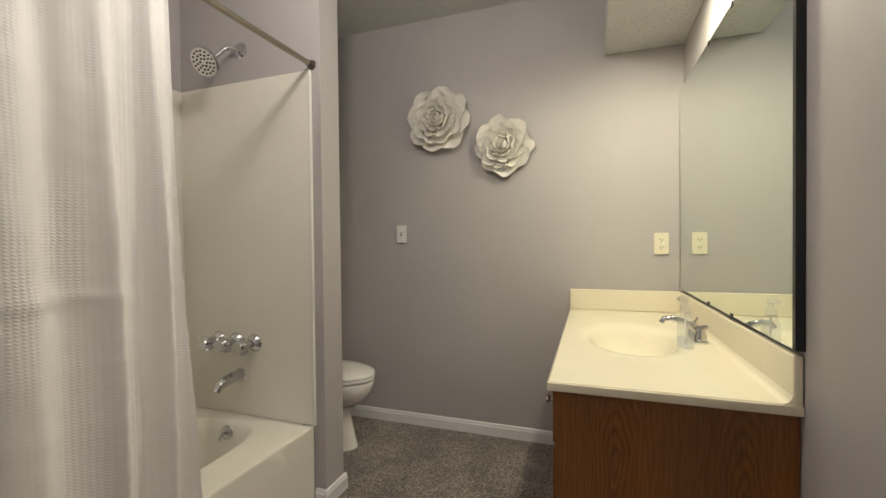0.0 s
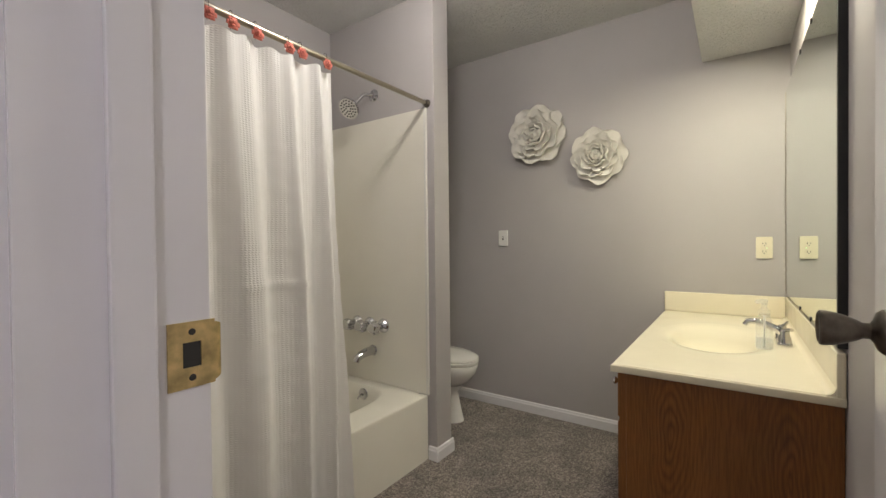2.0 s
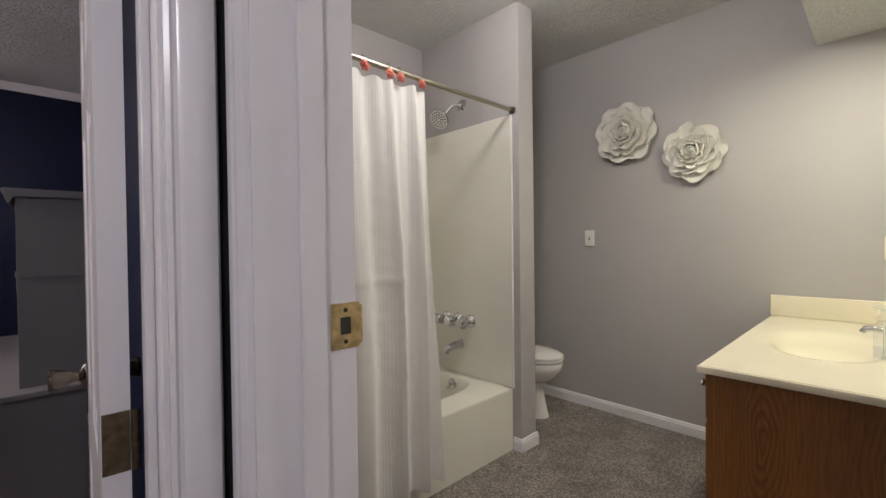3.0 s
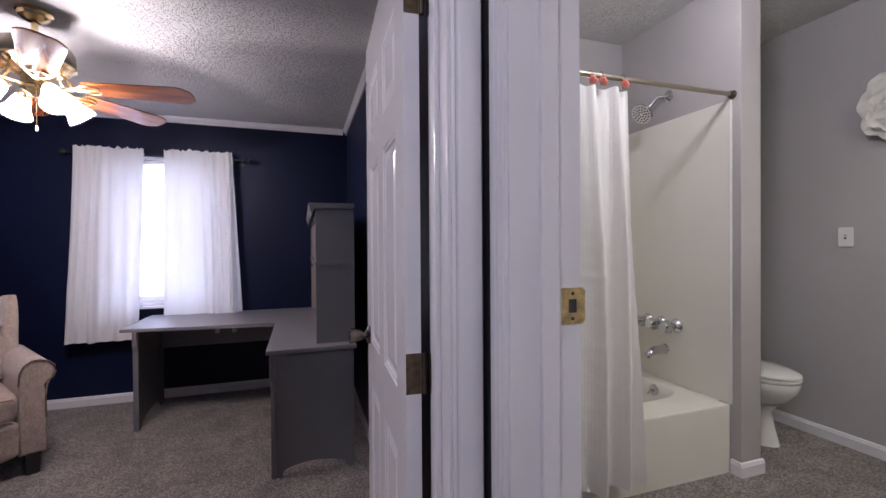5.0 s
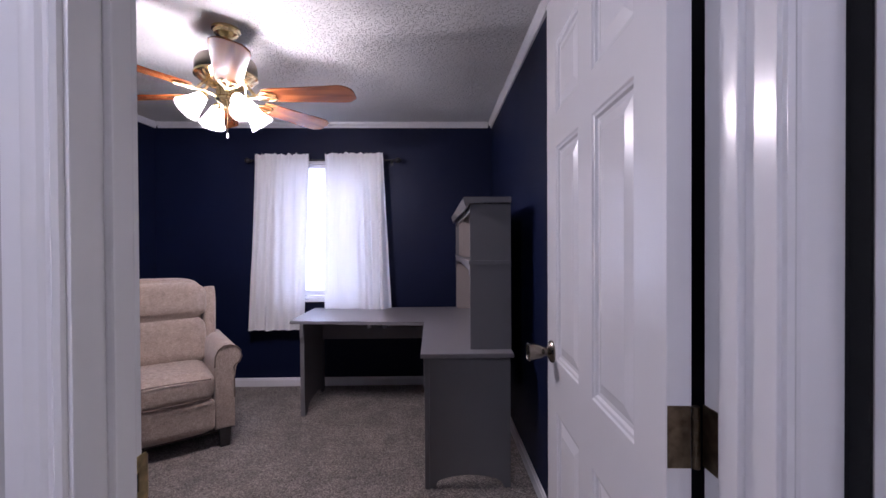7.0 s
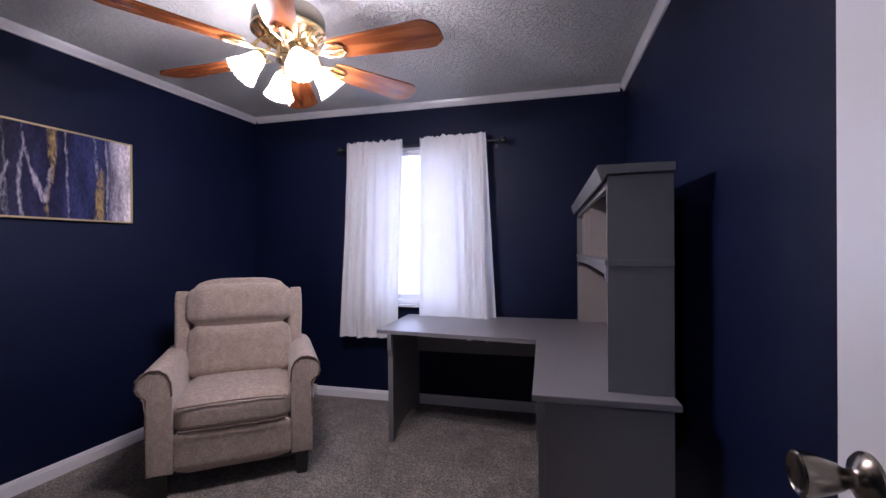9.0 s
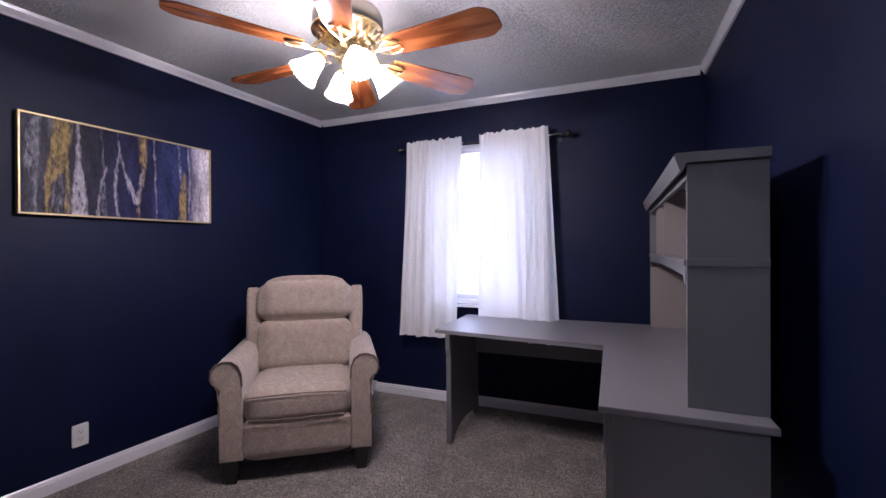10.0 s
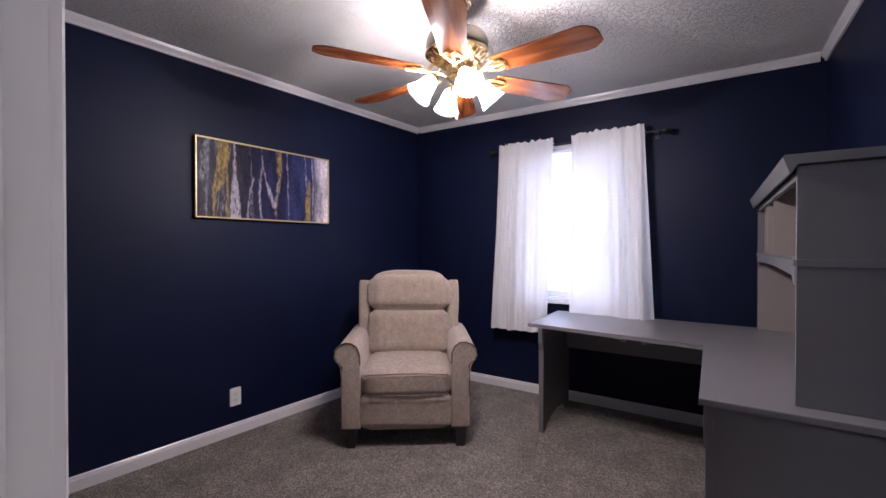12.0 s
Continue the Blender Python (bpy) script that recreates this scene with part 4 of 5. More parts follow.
def vanity():
    x0, x1, y0, y1, top = -0.010, BX1 - 0.002, 1.338, BY1 - 0.002, 0.872
    th = thing("vanity_cabinet", (0, 0, 0), "golden oak vanity cabinet with raised doors", "cabinet")
    cx0 = x0 + 0.028
    part("side_panel", boxes(((cx0, y0 + 0.022, 0), (x1, y0 + 0.040, 0.846)), bevel=0.001), M_OAK, th)
    part("body", boxes(((cx0 + 0.001, y0 + 0.040, 0.70), (cx0 + 0.02, y1 - 0.004, 0.846)), ((cx0 + 0.02, y1 - 0.024, 0.70), (x1, y1 - 0.004, 0.846)), ((cx0 + 0.001, y0 + 0.040, 0.09), (x1, y1 - 0.004, 0.70)), ((cx0 + 0.06, y0 + 0.040, 0), (x1, y1 - 0.004, 0.09))), M_OAK, th)
    part("corner_post", boxes(((cx0 - 0.004, y0 + 0.020, 0), (cx0 + 0.018, y0 + 0.0218, 0.846))), M_OAK, th)
    for y in (y0 + 0.06, y0 + 0.48, y0 + 0.90):
        yb = min(y + 0.39, y1 - 0.03)
        d = part("drawer_front", boxes(((cx0 - 0.018, y, 0.672), (cx0, yb, 0.828)), bevel=0.004), M_OAK, th)
        part("pull", moved(lathe([(0, 0.024), (0.012, 0.022), (0.014, 0.016), (0.006, 0.008), (0.006, 0)], 16, "x"), pose(cx0 - 0.018, y + 0.045, 0.785) @ Matrix.Scale(-1, 4, (1, 0, 0))), M_CHROME, d, smooth=40)
        d = part("cabinet_door", boxes(((cx0 - 0.018, y, 0.12), (cx0, yb, 0.655)), bevel=0.004), M_OAK, th)
        part("pull", moved(lathe([(0, 0.024), (0.012, 0.022), (0.014, 0.016), (0.006, 0.008), (0.006, 0)], 16, "x"), pose(cx0 - 0.018, yb - 0.05, 0.60) @ Matrix.Scale(-1, 4, (1, 0, 0))), M_CHROME, d, smooth=40)
    ct = thing("countertop", (0, 0, 0), "ivory cultured marble vanity top with a moulded oval basin", "countertop")
    # slab whose top sinks into an oval bowl
    bm = bmesh.new()
    bx, by, n = 0.270, 2.02, 72
    rings = []
    spec = [("r", 0.0, 0.846), ("r", 0.0, top - 0.006), ("r", 0.006, top)] + [("o", 0.228, 0.345, top), ("o", 0.216, 0.330, top - 0.0015), ("o", 0.200, 0.308, top - 0.004), ("o", 0.180, 0.275, top - 0.009), ("o", 0.164, 0.252, top - 0.020),
            ("o", 0.140, 0.205, top - 0.05), ("o", 0.11, 0.165, top - 0.09), ("o", 0.06, 0.09, top - 0.115), ("o", 0.018, 0.02, top - 0.12)]
    for s in spec:
        ring = []
        for i in range(n):
            a = 2 * math.pi * (i + 0.5) / n
            c, sn = math.cos(a), math.sin(a)
            if s[0] == "r":
                # walk round the rectangle by angle seen from the basin
                dx, dy = c, sn
                tx = ((x1 - s[1] - bx) / dx if dx > 0 else (x0 + s[1] - bx) / dx) if abs(dx) > 1e-9 else 1e9
                ty = ((y1 - s[1] - by) / dy if dy > 0 else (y0 + s[1] - by) / dy) if abs(dy) > 1e-9 else 1e9
                t = min(tx, ty)
                ring.append(bm.verts.new((bx + t * dx, by + t * dy, s[2])))
            else:
                ring.append(bm.verts.new((bx + s[1] * c, by + s[2] * sn, s[3])))
        rings.append(ring)
    # square off the corners of the slab
    for ring, inset in ((rings[0], 0.0), (rings[1], 0.0), (rings[2], 0.006)):
        for qx, qy in ((x0 + inset, y0 + inset), (x1 - inset, y0 + inset), (x1 - inset, y1 - inset), (x0 + inset, y1 - inset)):
            best = min(ring, key=lambda v: (v.co.x - qx) ** 2 + (v.co.y - qy) ** 2)
            best.co.x, best.co.y = qx, qy
    for a, b in zip(rings, rings[1:]):
        for i in range(n):
            bm.faces.new((a[i], a[(i + 1) % n], b[(i + 1) % n], b[i]))
    part("slab", bm, M_CMARBLE, ct, smooth=30)
    part("drain", moved(lathe([(0, 0.004), (0.014, 0.004), (0.02, 0.001), (0.021, 0)], 24), pose(bx, by, top - 0.121)), M_CHROME, ct, smooth=40)
    part("backsplash", boxes(((x0 + 0.002, y1 - 0.02, top + 0.0005), (x1 - 0.021, y1, top + 0.118)), bevel=0.006, seg=3), M_CMARBLE, ct, smooth=40)
    part("side_splash", boxes(((x1 - 0.021, y0 + 0.002, top - 0.02), (x1, y1, top + 0.118)), bevel=0.006, seg=3), M_CMARBLE, ct, smooth=40)
    cove = [(0, 0), (-0.022, 0), (-0.010, 0.004), (-0.004, 0.010), (0, 0.022)]
    part("cove", moved(prism([(u, v) for u, v in cove], y1 - y0 - 0.03, "y"), pose(x1 - 0.0205, y0 + 0.004, top - 0.0003)), M_CMARBLE, ct, smooth=60)
    part("near_edge", boxes(((x0, y0 - 0.001, 0.8465), (x1, y0 + 0.012, top - 0.003)), bevel=0.004), M_CMARBLE, ct, smooth=40)
    return top


VTOP = vanity()


def faucet():
    th = thing("faucet", (0.505, 2.02, VTOP - 0.0015), "chrome two-handle basin faucet", "faucet")
    part("base_plate", moved(pillow(0.052, 0.155, 0.016, 0.007, 0, 5), pose(0, 0, 0)), M_CHROME, th, smooth=60)
    pts = [(0.006, 0, 0.012), (0.0, 0, 0.040), (-0.022, 0, 0.058), (-0.055, 0, 0.074), (-0.090, 0, 0.084), (-0.116, 0, 0.080), (-0.126, 0, 0.064)]
    part("spout", tube(pts, 0.012, 18, [0.020, 0.015, 0.0135, 0.013, 0.0125, 0.012, 0.0115]), M_CHROME, th, smooth=50)
    for y in (-0.052, 0.052):
        part("handle_base", moved(lathe([(0.024, 0.01), (0.022, 0.03), (0.016, 0.05), (0.017, 0.056), (0.012, 0.066), (0, 0.067)], 24), pose(0, y, 0)), M_CHROME, th, smooth=40)
        part("lever", tube([(0, y, 0.06), (0.012, y + 0.3 * y, 0.068), (0.02, y + 0.75 * y, 0.072)], 0.006, 12, [0.008, 0.006, 0.0065]), M_CHROME, th, smooth=50)


faucet()


def soap_bottle():
    th = thing("soap_dispenser", (0.437, 1.872, VTOP - 0.0015), "clear plastic foaming soap bottle with a little blue soap", "soap bottle")
    part("bottle", lathe([(0, 0.0), (0.025, 0.0), (0.028, 0.004), (0.028, 0.085), (0.025, 0.108), (0.018, 0.130), (0.017, 0.136)], 32), M_CLEAR, th, smooth=40)
    part("soap", lathe([(0, 0.003), (0.024, 0.003), (0.0265, 0.006), (0.0265, 0.040), (0, 0.040)], 32), M_LIQUID, th, "pale blue liquid soap", 40)
    part("collar", lathe([(0.0185, 0.128), (0.0185, 0.15), (0.013, 0.156), (0.010, 0.16), (0.010, 0.176), (0, 0.176)], 28), M_CLEAR, th, smooth=40)
    part("pump_head", tube([(0.010, 0, 0.181), (-0.004, 0, 0.184), (-0.022, 0, 0.182), (-0.026, 0, 0.177)], 0.009, 14, [0.011, 0.011, 0.008, 0.006]), M_CLEAR, th, smooth=50)
    part("dip_tube", tube([(0, 0, 0.01), (0, 0, 0.13)], 0.003, 8), M_PLASTIC, th, smooth=50)


soap_bottle()

mir = thing("wall_mirror", (0, 0, 0), "frameless wall mirror with small clips and a black side edge", "mirror")
MX = BX1 - 0.020
part("mirror_glass", boxes(((MX, 1.352, 1.004), (MX + 0.005, BY1 - 0.004, 2.079))), M_MIRROR, mir)
part("mirror_backing", boxes(((MX + 0.0052, 1.3525, 1.002), (BX1 - 0.0005, BY1 - 0.004, 2.080))), M_BLACK, mir, "black backing board")
part("mirror_edge", boxes(((MX - 0.001, 1.336, 1.002), (BX1 - 0.0005, 1.3518, 2.080))), M_BLACK, mir, "black side edge")
for y in (1.82, 2.12):
    for z in (1.006, 2.074):
        part("clip", boxes(((MX - 0.003, y - 0.01, z - 0.008), (MX - 0.0002, y + 0.01, z + 0.008)), bevel=0.001), M_BLACK, mir)

part("corner_bead", boxes(((MX - 0.002, BY1 - 0.0038, 1.004), (MX + 0.003, BY1 - 0.0008, 2.079))), M_NICKEL, mir, "thin metal corner bead")
dl = thing("recessed_light", (*SOFFIT_LAMP, 2.333), "lit recessed ceiling light in the soffit", "ceiling light")
part("trim_ring", lathe([(0.072, 0.03), (0.072, -0.002), (0.095, -0.002), (0.097, 0.0)], 40), M_PLASTIC, dl, smooth=35)
part("diffuser", lathe([(0, 0.006), (0.071, 0.006)], 40), M_DIFFUSER, dl, "glowing frosted diffuser")


def wall_plate(name, place, rz, label, category, style, material, group=""):
    """A wall plate facing local -y, centred on its place."""
    th = thing(name, place, label, category, group, rz)
    w, h = (0.074, 0.118) if style != "wide" else (0.08, 0.125)
    part("plate", moved(pillow(w, 0.012, h, 0.004, 0, 4), pose(0, 0, -h / 2)), material, th, smooth=50)
    if style == "switch":
        part("toggle_slot", boxes(((-0.006, -0.0075, -0.013), (0.006, -0.0065, 0.013))), M_SLOT, th)
        part("toggle", boxes(((-0.0045, -0.017, -0.002), (0.0045, -0.0066, 0.009)), bevel=0.001), material, th)
    elif style == "gfci":
        part("receptacle", boxes(((-0.0165, -0.0095, -0.034), (0.0165, -0.006, 0.034)), bevel=0.0015), material, th)
        for z in (-0.021, 0.021):
            for x in (-0.0065, 0.0065):
                part("slot", boxes(((x - 0.0012, -0.0102, z - 0.005), (x + 0.0012, -0.0094, z + 0.005))), M_SLOT, th)
            part("ground_hole", boxes(((-0.002, -0.0102, z - 0.012), (0.002, -0.0094, z - 0.008))), M_SLOT, th)
        part("indicator", boxes(((0.009, -0.0104, -0.003), (0.012, -0.0094, 0.0))), M_GREENLED, th, "green indicator light")
    else:
        for z in (-0.020, 0.020):
            s = part("socket", moved(lathe([(0, 0.003), (0.0155, 0.003), (0.0165, 0.0)], 24, "y"), pose(0, -0.006, z, 180)), material, th, smooth=40)
            for x in (-0.006, 0.006):
                part("slot", boxes(((x - 0.0011, -0.0096, z - 0.001), (x + 0.0011, -0.0088, z + 0.007))), M_SLOT, s)
            part("ground_hole", boxes(((-0.002, -0.0096, z - 0.010), (0.002, -0.0088, z - 0.006))), M_SLOT, s)
    for z in ((-0.048, 0.048) if style != "outlet" else (0.0,)):
        part("screw", moved(lathe([(0, 0.0016), (0.002, 0.0014), (0.003, 0)], 10, "y"), pose(0, -0.006, z, 180)), material, th)
    return th


M_GREENLED = glow("green_led", (0.2, 1.0, 0.25), 1.2)
wall_plate("wall_outlet", (0.476, BY1 - 0.0065, 1.253), 0, "ivory safety outlet above the vanity top", "outlet", "gfci", M_ALMOND)
wall_plate("light_switch", (-1.100, BY1 - 0.0065, 1.330), 0, "white toggle light switch on the grey wall", "light switch", "switch", M_PLASTIC)
wall_plate("wall_outlet", (-1.793, WY0 + SLANT * (-1.793 - WX0) + 0.0065, 0.252), 180 + SLANT_DEG, "white duplex outlet low on the navy wall", "outlet", "outlet", M_PLASTIC)


def wall_flower(place, radius, spin, label, seed):
    """A big plaster rose: rings of cupped petals, inner ones standing up."""
    th = thing("flower_ornament", place, label, "wall decoration", "flower wall ornaments")
    rnd = random.Random(seed)

    def petal(w, l, cup):
        bm = bmesh.new()
        nu, nv = 8, 6
        front, back = [], []
        for j in range(nv + 1):
            v = j / nv
            fr, bk = [], []
            for i in range(nu + 1):
                u = i / nu * 2 - 1
                half = w * (0.30 + 0.70 * math.sin(min(1.0, v * 1.12) * math.pi * 0.5)) * (1 - 0.42 * max(0, v - 0.72) / 0.28)
                x = u * half * 0.5
                z = l * v * (1 - 0.16 * u * u * v) + 0.018 * l * math.sin(4.6 * u + seed + 9 * l) * v * v
                y = -cup * (v ** 2.0) * 0.75 - cup * 0.5 * u * u * v + 0.022 * l * math.sin(5 * u + 2 * seed) * v * v
                if v > 0.8:
                    y += cup * 0.9 * (v - 0.8)
                fr.append(bm.verts.new((x, y, z)))
                bk.append(bm.verts.new((x, y + 0.014 * (1 - 0.35 * v), z * 0.985)))
            front.append(fr)
            back.append(bk)
        for g in (front, back):
            for a, b in zip(g, g[1:]):
                for i in range(nu):
                    bm.faces.new((a[i], a[i + 1], b[i + 1], b[i]))
        for j in range(nv):
            for i in (0, nu):
                bm.faces.new((front[j][i], front[j + 1][i], back[j + 1][i], back[j][i]))
        for i in range(nu):
            bm.faces.new((front[nv][i], front[nv][i + 1], back[nv][i + 1], back[nv][i]))
            bm.faces.new((front[0][i], front[0][i + 1], back[0][i + 1], back[0][i]))
        return finish("petal", bm, M_PLASTER, 70)

    part("backing", moved(lathe([(0, 0.0), (radius * 0.66, 0.0), (radius * 0.60, 0.02), (radius * 0.3, 0.05), (0, 0.06)], 24, "y"), pose(0, -0.0005, 0, 180)), M_PLASTER, th)
    # ring: count, foot radius, width, length, cup, forward, lean outwards from the wall
    rings = ((8, 0.36, 0.80, 0.62, 0.022, 0.020, 9), (9, 0.30, 0.60, 0.50, 0.028, 0.042, 16), (8, 0.24, 0.52, 0.40, 0.030, 0.062, 24), (8, 0.17, 0.42, 0.33, 0.030, 0.080, 34),
             (7, 0.115, 0.33, 0.27, 0.026, 0.094, 46), (6, 0.07, 0.25, 0.20, 0.020, 0.105, 58), (4, 0.035, 0.18, 0.15, 0.014, 0.112, 70), (3, 0.008, 0.12, 0.11, 0.010, 0.116, 80))
    for q, (count, r0, w, l, cup, y, lean) in enumerate(rings):
        shapes = [petal(w * radius * 1.06, l * radius, cup * radius / 0.2), petal(w * radius * 0.96, l * radius * 1.05, cup * radius / 0.2)]
        for k in range(count):
            ob = new("petal", shapes[(k + q) % 2])
            ob.parent = th
            a = 360 * k / count + spin + 27 * q + rnd.uniform(-6, 6)
            s = rnd.uniform(0.94, 1.08)
            ob.matrix_basis = pose(0, -y * radius / 0.2 * 0.62, 0) @ pose(0, 0, 0, 0, a, 0) @ pose(0, 0, r0 * radius) @ pose(0, 0, 0, lean, 0, rnd.uniform(-9, 9)) @ Matrix.Scale(s, 4)
    return th


wall_flower((-0.815, BY1, 2.062), 0.217, 12, "large white plaster rose on the grey wall", 3)
wall_flower((-0.395, BY1, 1.860), 0.188, 40, "smaller white plaster rose on the grey wall", 5)


def toilet():
    th = thing("toilet", (BX0 + 0.018, 2.30, FZ), "white china toilet with its lid closed", "toilet")

    def oval(rows, n=40):
        bm = bmesh.new()
        rings = []
        for cx, rx, ry, z in rows:
            rings.append([bm.verts.new((cx + rx * math.cos(2 * math.pi * i / n), ry * math.sin(2 * math.pi * i / n), z)) for i in range(n)])
        for a, b in zip(rings, rings[1:]):
            for i in range(n):
                bm.faces.new((a[i], a[(i + 1) % n], b[(i + 1) % n], b[i]))
        bm.faces.new(rings[0])
        bm.faces.new(rings[-1])
        return bm

    part("pedestal", oval([(0.40, 0.29, 0.125, 0), (0.40, 0.285, 0.12, 0.02), (0.41, 0.255, 0.10, 0.10), (0.41, 0.235, 0.092, 0.20), (0.43, 0.25, 0.105, 0.25)]), M_CHINA, th, smooth=50)
    part("bowl", oval([(0.44, 0.22, 0.10, 0.24), (0.47, 0.265, 0.145, 0.29), (0.485, 0.30, 0.175, 0.35), (0.49, 0.31, 0.185, 0.40), (0.49, 0.308, 0.183, 0.41)]), M_CHINA, th, smooth=50)
    part("seat", oval([(0.49, 0.305, 0.183, 0.413), (0.49, 0.313, 0.19, 0.42), (0.49, 0.313, 0.19, 0.432), (0.49, 0.306, 0.184, 0.436)]), M_CHINA, th, smooth=50)
    part("lid", oval([(0.49, 0.304, 0.183, 0.439), (0.49, 0.314, 0.191, 0.444), (0.49, 0.312, 0.19, 0.456), (0.485, 0.28, 0.17, 0.468), (0.48, 0.15, 0.09, 0.474)]), M_CHINA, th, smooth=50)
    part("tank", moved(pillow(0.19, 0.44, 0.36, 0.03, 0, 6), pose(0.11, 0, 0.40)), M_CHINA, th, smooth=60)
    part("tank_lid", moved(pillow(0.215, 0.465, 0.04, 0.015, 0, 5), pose(0.11, 0, 0.762)), M_CHINA, th, smooth=60)


toilet()


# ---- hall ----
# out-of-view fixture, added to house the extra hall light
hl = thing("ceiling_light", (*HALL_FILL, HALL_H), "unseen frosted flush light, added to brighten the hall side", "ceiling light")
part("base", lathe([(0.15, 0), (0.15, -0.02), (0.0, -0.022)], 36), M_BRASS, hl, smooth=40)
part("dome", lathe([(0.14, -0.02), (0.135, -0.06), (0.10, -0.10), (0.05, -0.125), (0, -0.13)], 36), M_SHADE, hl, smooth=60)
bl = thing("ceiling_light", (*BATH_LAMP, BATH_H), "frosted flush bathroom ceiling light", "ceiling light")
part("base", lathe([(0.13, 0), (0.13, -0.02), (0.0, -0.022)], 36), M_NICKEL, bl, smooth=40)
part("dome", lathe([(0.12, -0.02), (0.118, -0.06), (0.09, -0.13), (0.05, -0.155), (0, -0.16)], 36), M_SHADE, bl, smooth=60)
hk = thing("wall_hook", (-0.292, BY0, 1.210), "round dark metal hook knob beside the bathroom door", "hook")
part("rose", lathe([(0, 0.006), (0.018, 0.005), (0.022, 0.0)], 24, "y"), M_BRONZE, hk, smooth=40)
part("post", lathe([(0.007, 0.004), (0.007, 0.045)], 16, "y"), M_BRONZE, hk, smooth=40)
part("knob", lathe([(0.007, 0.040), (0.020, 0.046), (0.024, 0.056), (0.021, 0.066), (0, 0.070)], 24, "y"), M_BRONZE, hk, smooth=40)


# ---- office ----
def desk():
    th = thing("corner_desk", (0, 0, 0), "grey painted L-shaped corner desk", "desk")
    top, t = 0.726, 0.024
    xa, xi, xb = -1.912, -2.820, -3.572     # near end, inner corner, back edge
    yw, yi, yl = -0.155, -0.643, -1.660    # wall edge, front edge of the near arm, far left end
    out = [(xa, yw), (xb, yw), (xb, yl), (xi - 0.095, yl), (xi, yi), (xa, yi)]
    part("desktop", moved(prism(out, t, "z", 0.004), pose(0, 0, top - t)), M_DESKTOP, th, "satin grey desktop")
    z = top - t - 0.0005
    # near end panel with an arched foot
    xe = xa - 0.045
    arch = [(yi + 0.045, 0), (yi + 0.075, 0)]
    for k in range(13):
        f = k / 12
        arch.append((yi + 0.085 + f * (yw - yi - 0.15), 0.035 + 0.035 * math.sin(math.pi * f) ** 0.7))
    arch += [(yw - 0.045, 0), (yw - 0.012, 0), (yw - 0.012, z), (yi + 0.045, z)]
    part("end_panel", moved(prism(arch, 0.018, "x"), pose(xe - 0.018, 0, 0)), M_GREYDESK, th)
    part("end_post", boxes(((xe - 0.030, yi + 0.020, 0), (xe + 0.006, yi + 0.0445, z)), bevel=0.002), M_GREYDESK, th)
    part("end_cleat", boxes(((xe - 0.034, yi + 0.014, z - 0.16), (xe + 0.010, yi + 0.0195, z)), bevel=0.002), M_GREYDESK, th)
    # far left panel
    yl2 = yl + 0.085
    xf = -2.922
    foot = [(xb + 0.06, 0), (xb + 0.115, 0)]
    for k in range(13):
        f = k / 12
        foot.append((xb + 0.125 + f * (xf - xb - 0.205), 0.030 + 0.040 * math.sin(math.pi * f) ** 0.7))
    foot += [(xf - 0.070, 0), (xf - 0.02, 0), (xf - 0.02, z), (xb + 0.06, z)]
    part("left_panel", moved(prism(foot, 0.018, "y"), pose(0, yl2, 0)), M_GREYDESK, th)
    part("left_post", boxes(((xf - 0.0195, yl2 - 0.010, 0), (xf, yl2 + 0.022, z)), bevel=0.002), M_GREYDESK, th)
    part("left_cleat", moved(prism([(xf + 0.0005, z), (xf + 0.022, z), (xf + 0.018, z - 0.10), (xf + 0.0005, z - 0.15)], 0.026, "y"), pose(0, yl2 - 0.007, 0)), M_GREYDESK, th)
    # modesty panels and the back leg in the corner
    part("modesty_panel", boxes(((xb + 0.10, yl2 + 0.019, z - 0.235), (xb + 0.118, yw - 0.02, z))), M_GREYDESK, th)
    part("back_panel", boxes(((xb + 0.12, yw - 0.030, 0.30), (xe - 0.019, yw - 0.014, z))), M_GREYDESK, th)
    part("corner_leg", boxes(((xb + 0.02, yw - 0.10, 0), (xb + 0.06, yw - 0.03, z)), bevel=0.002), M_GREYDESK, th)
    return top


DTOP = desk()


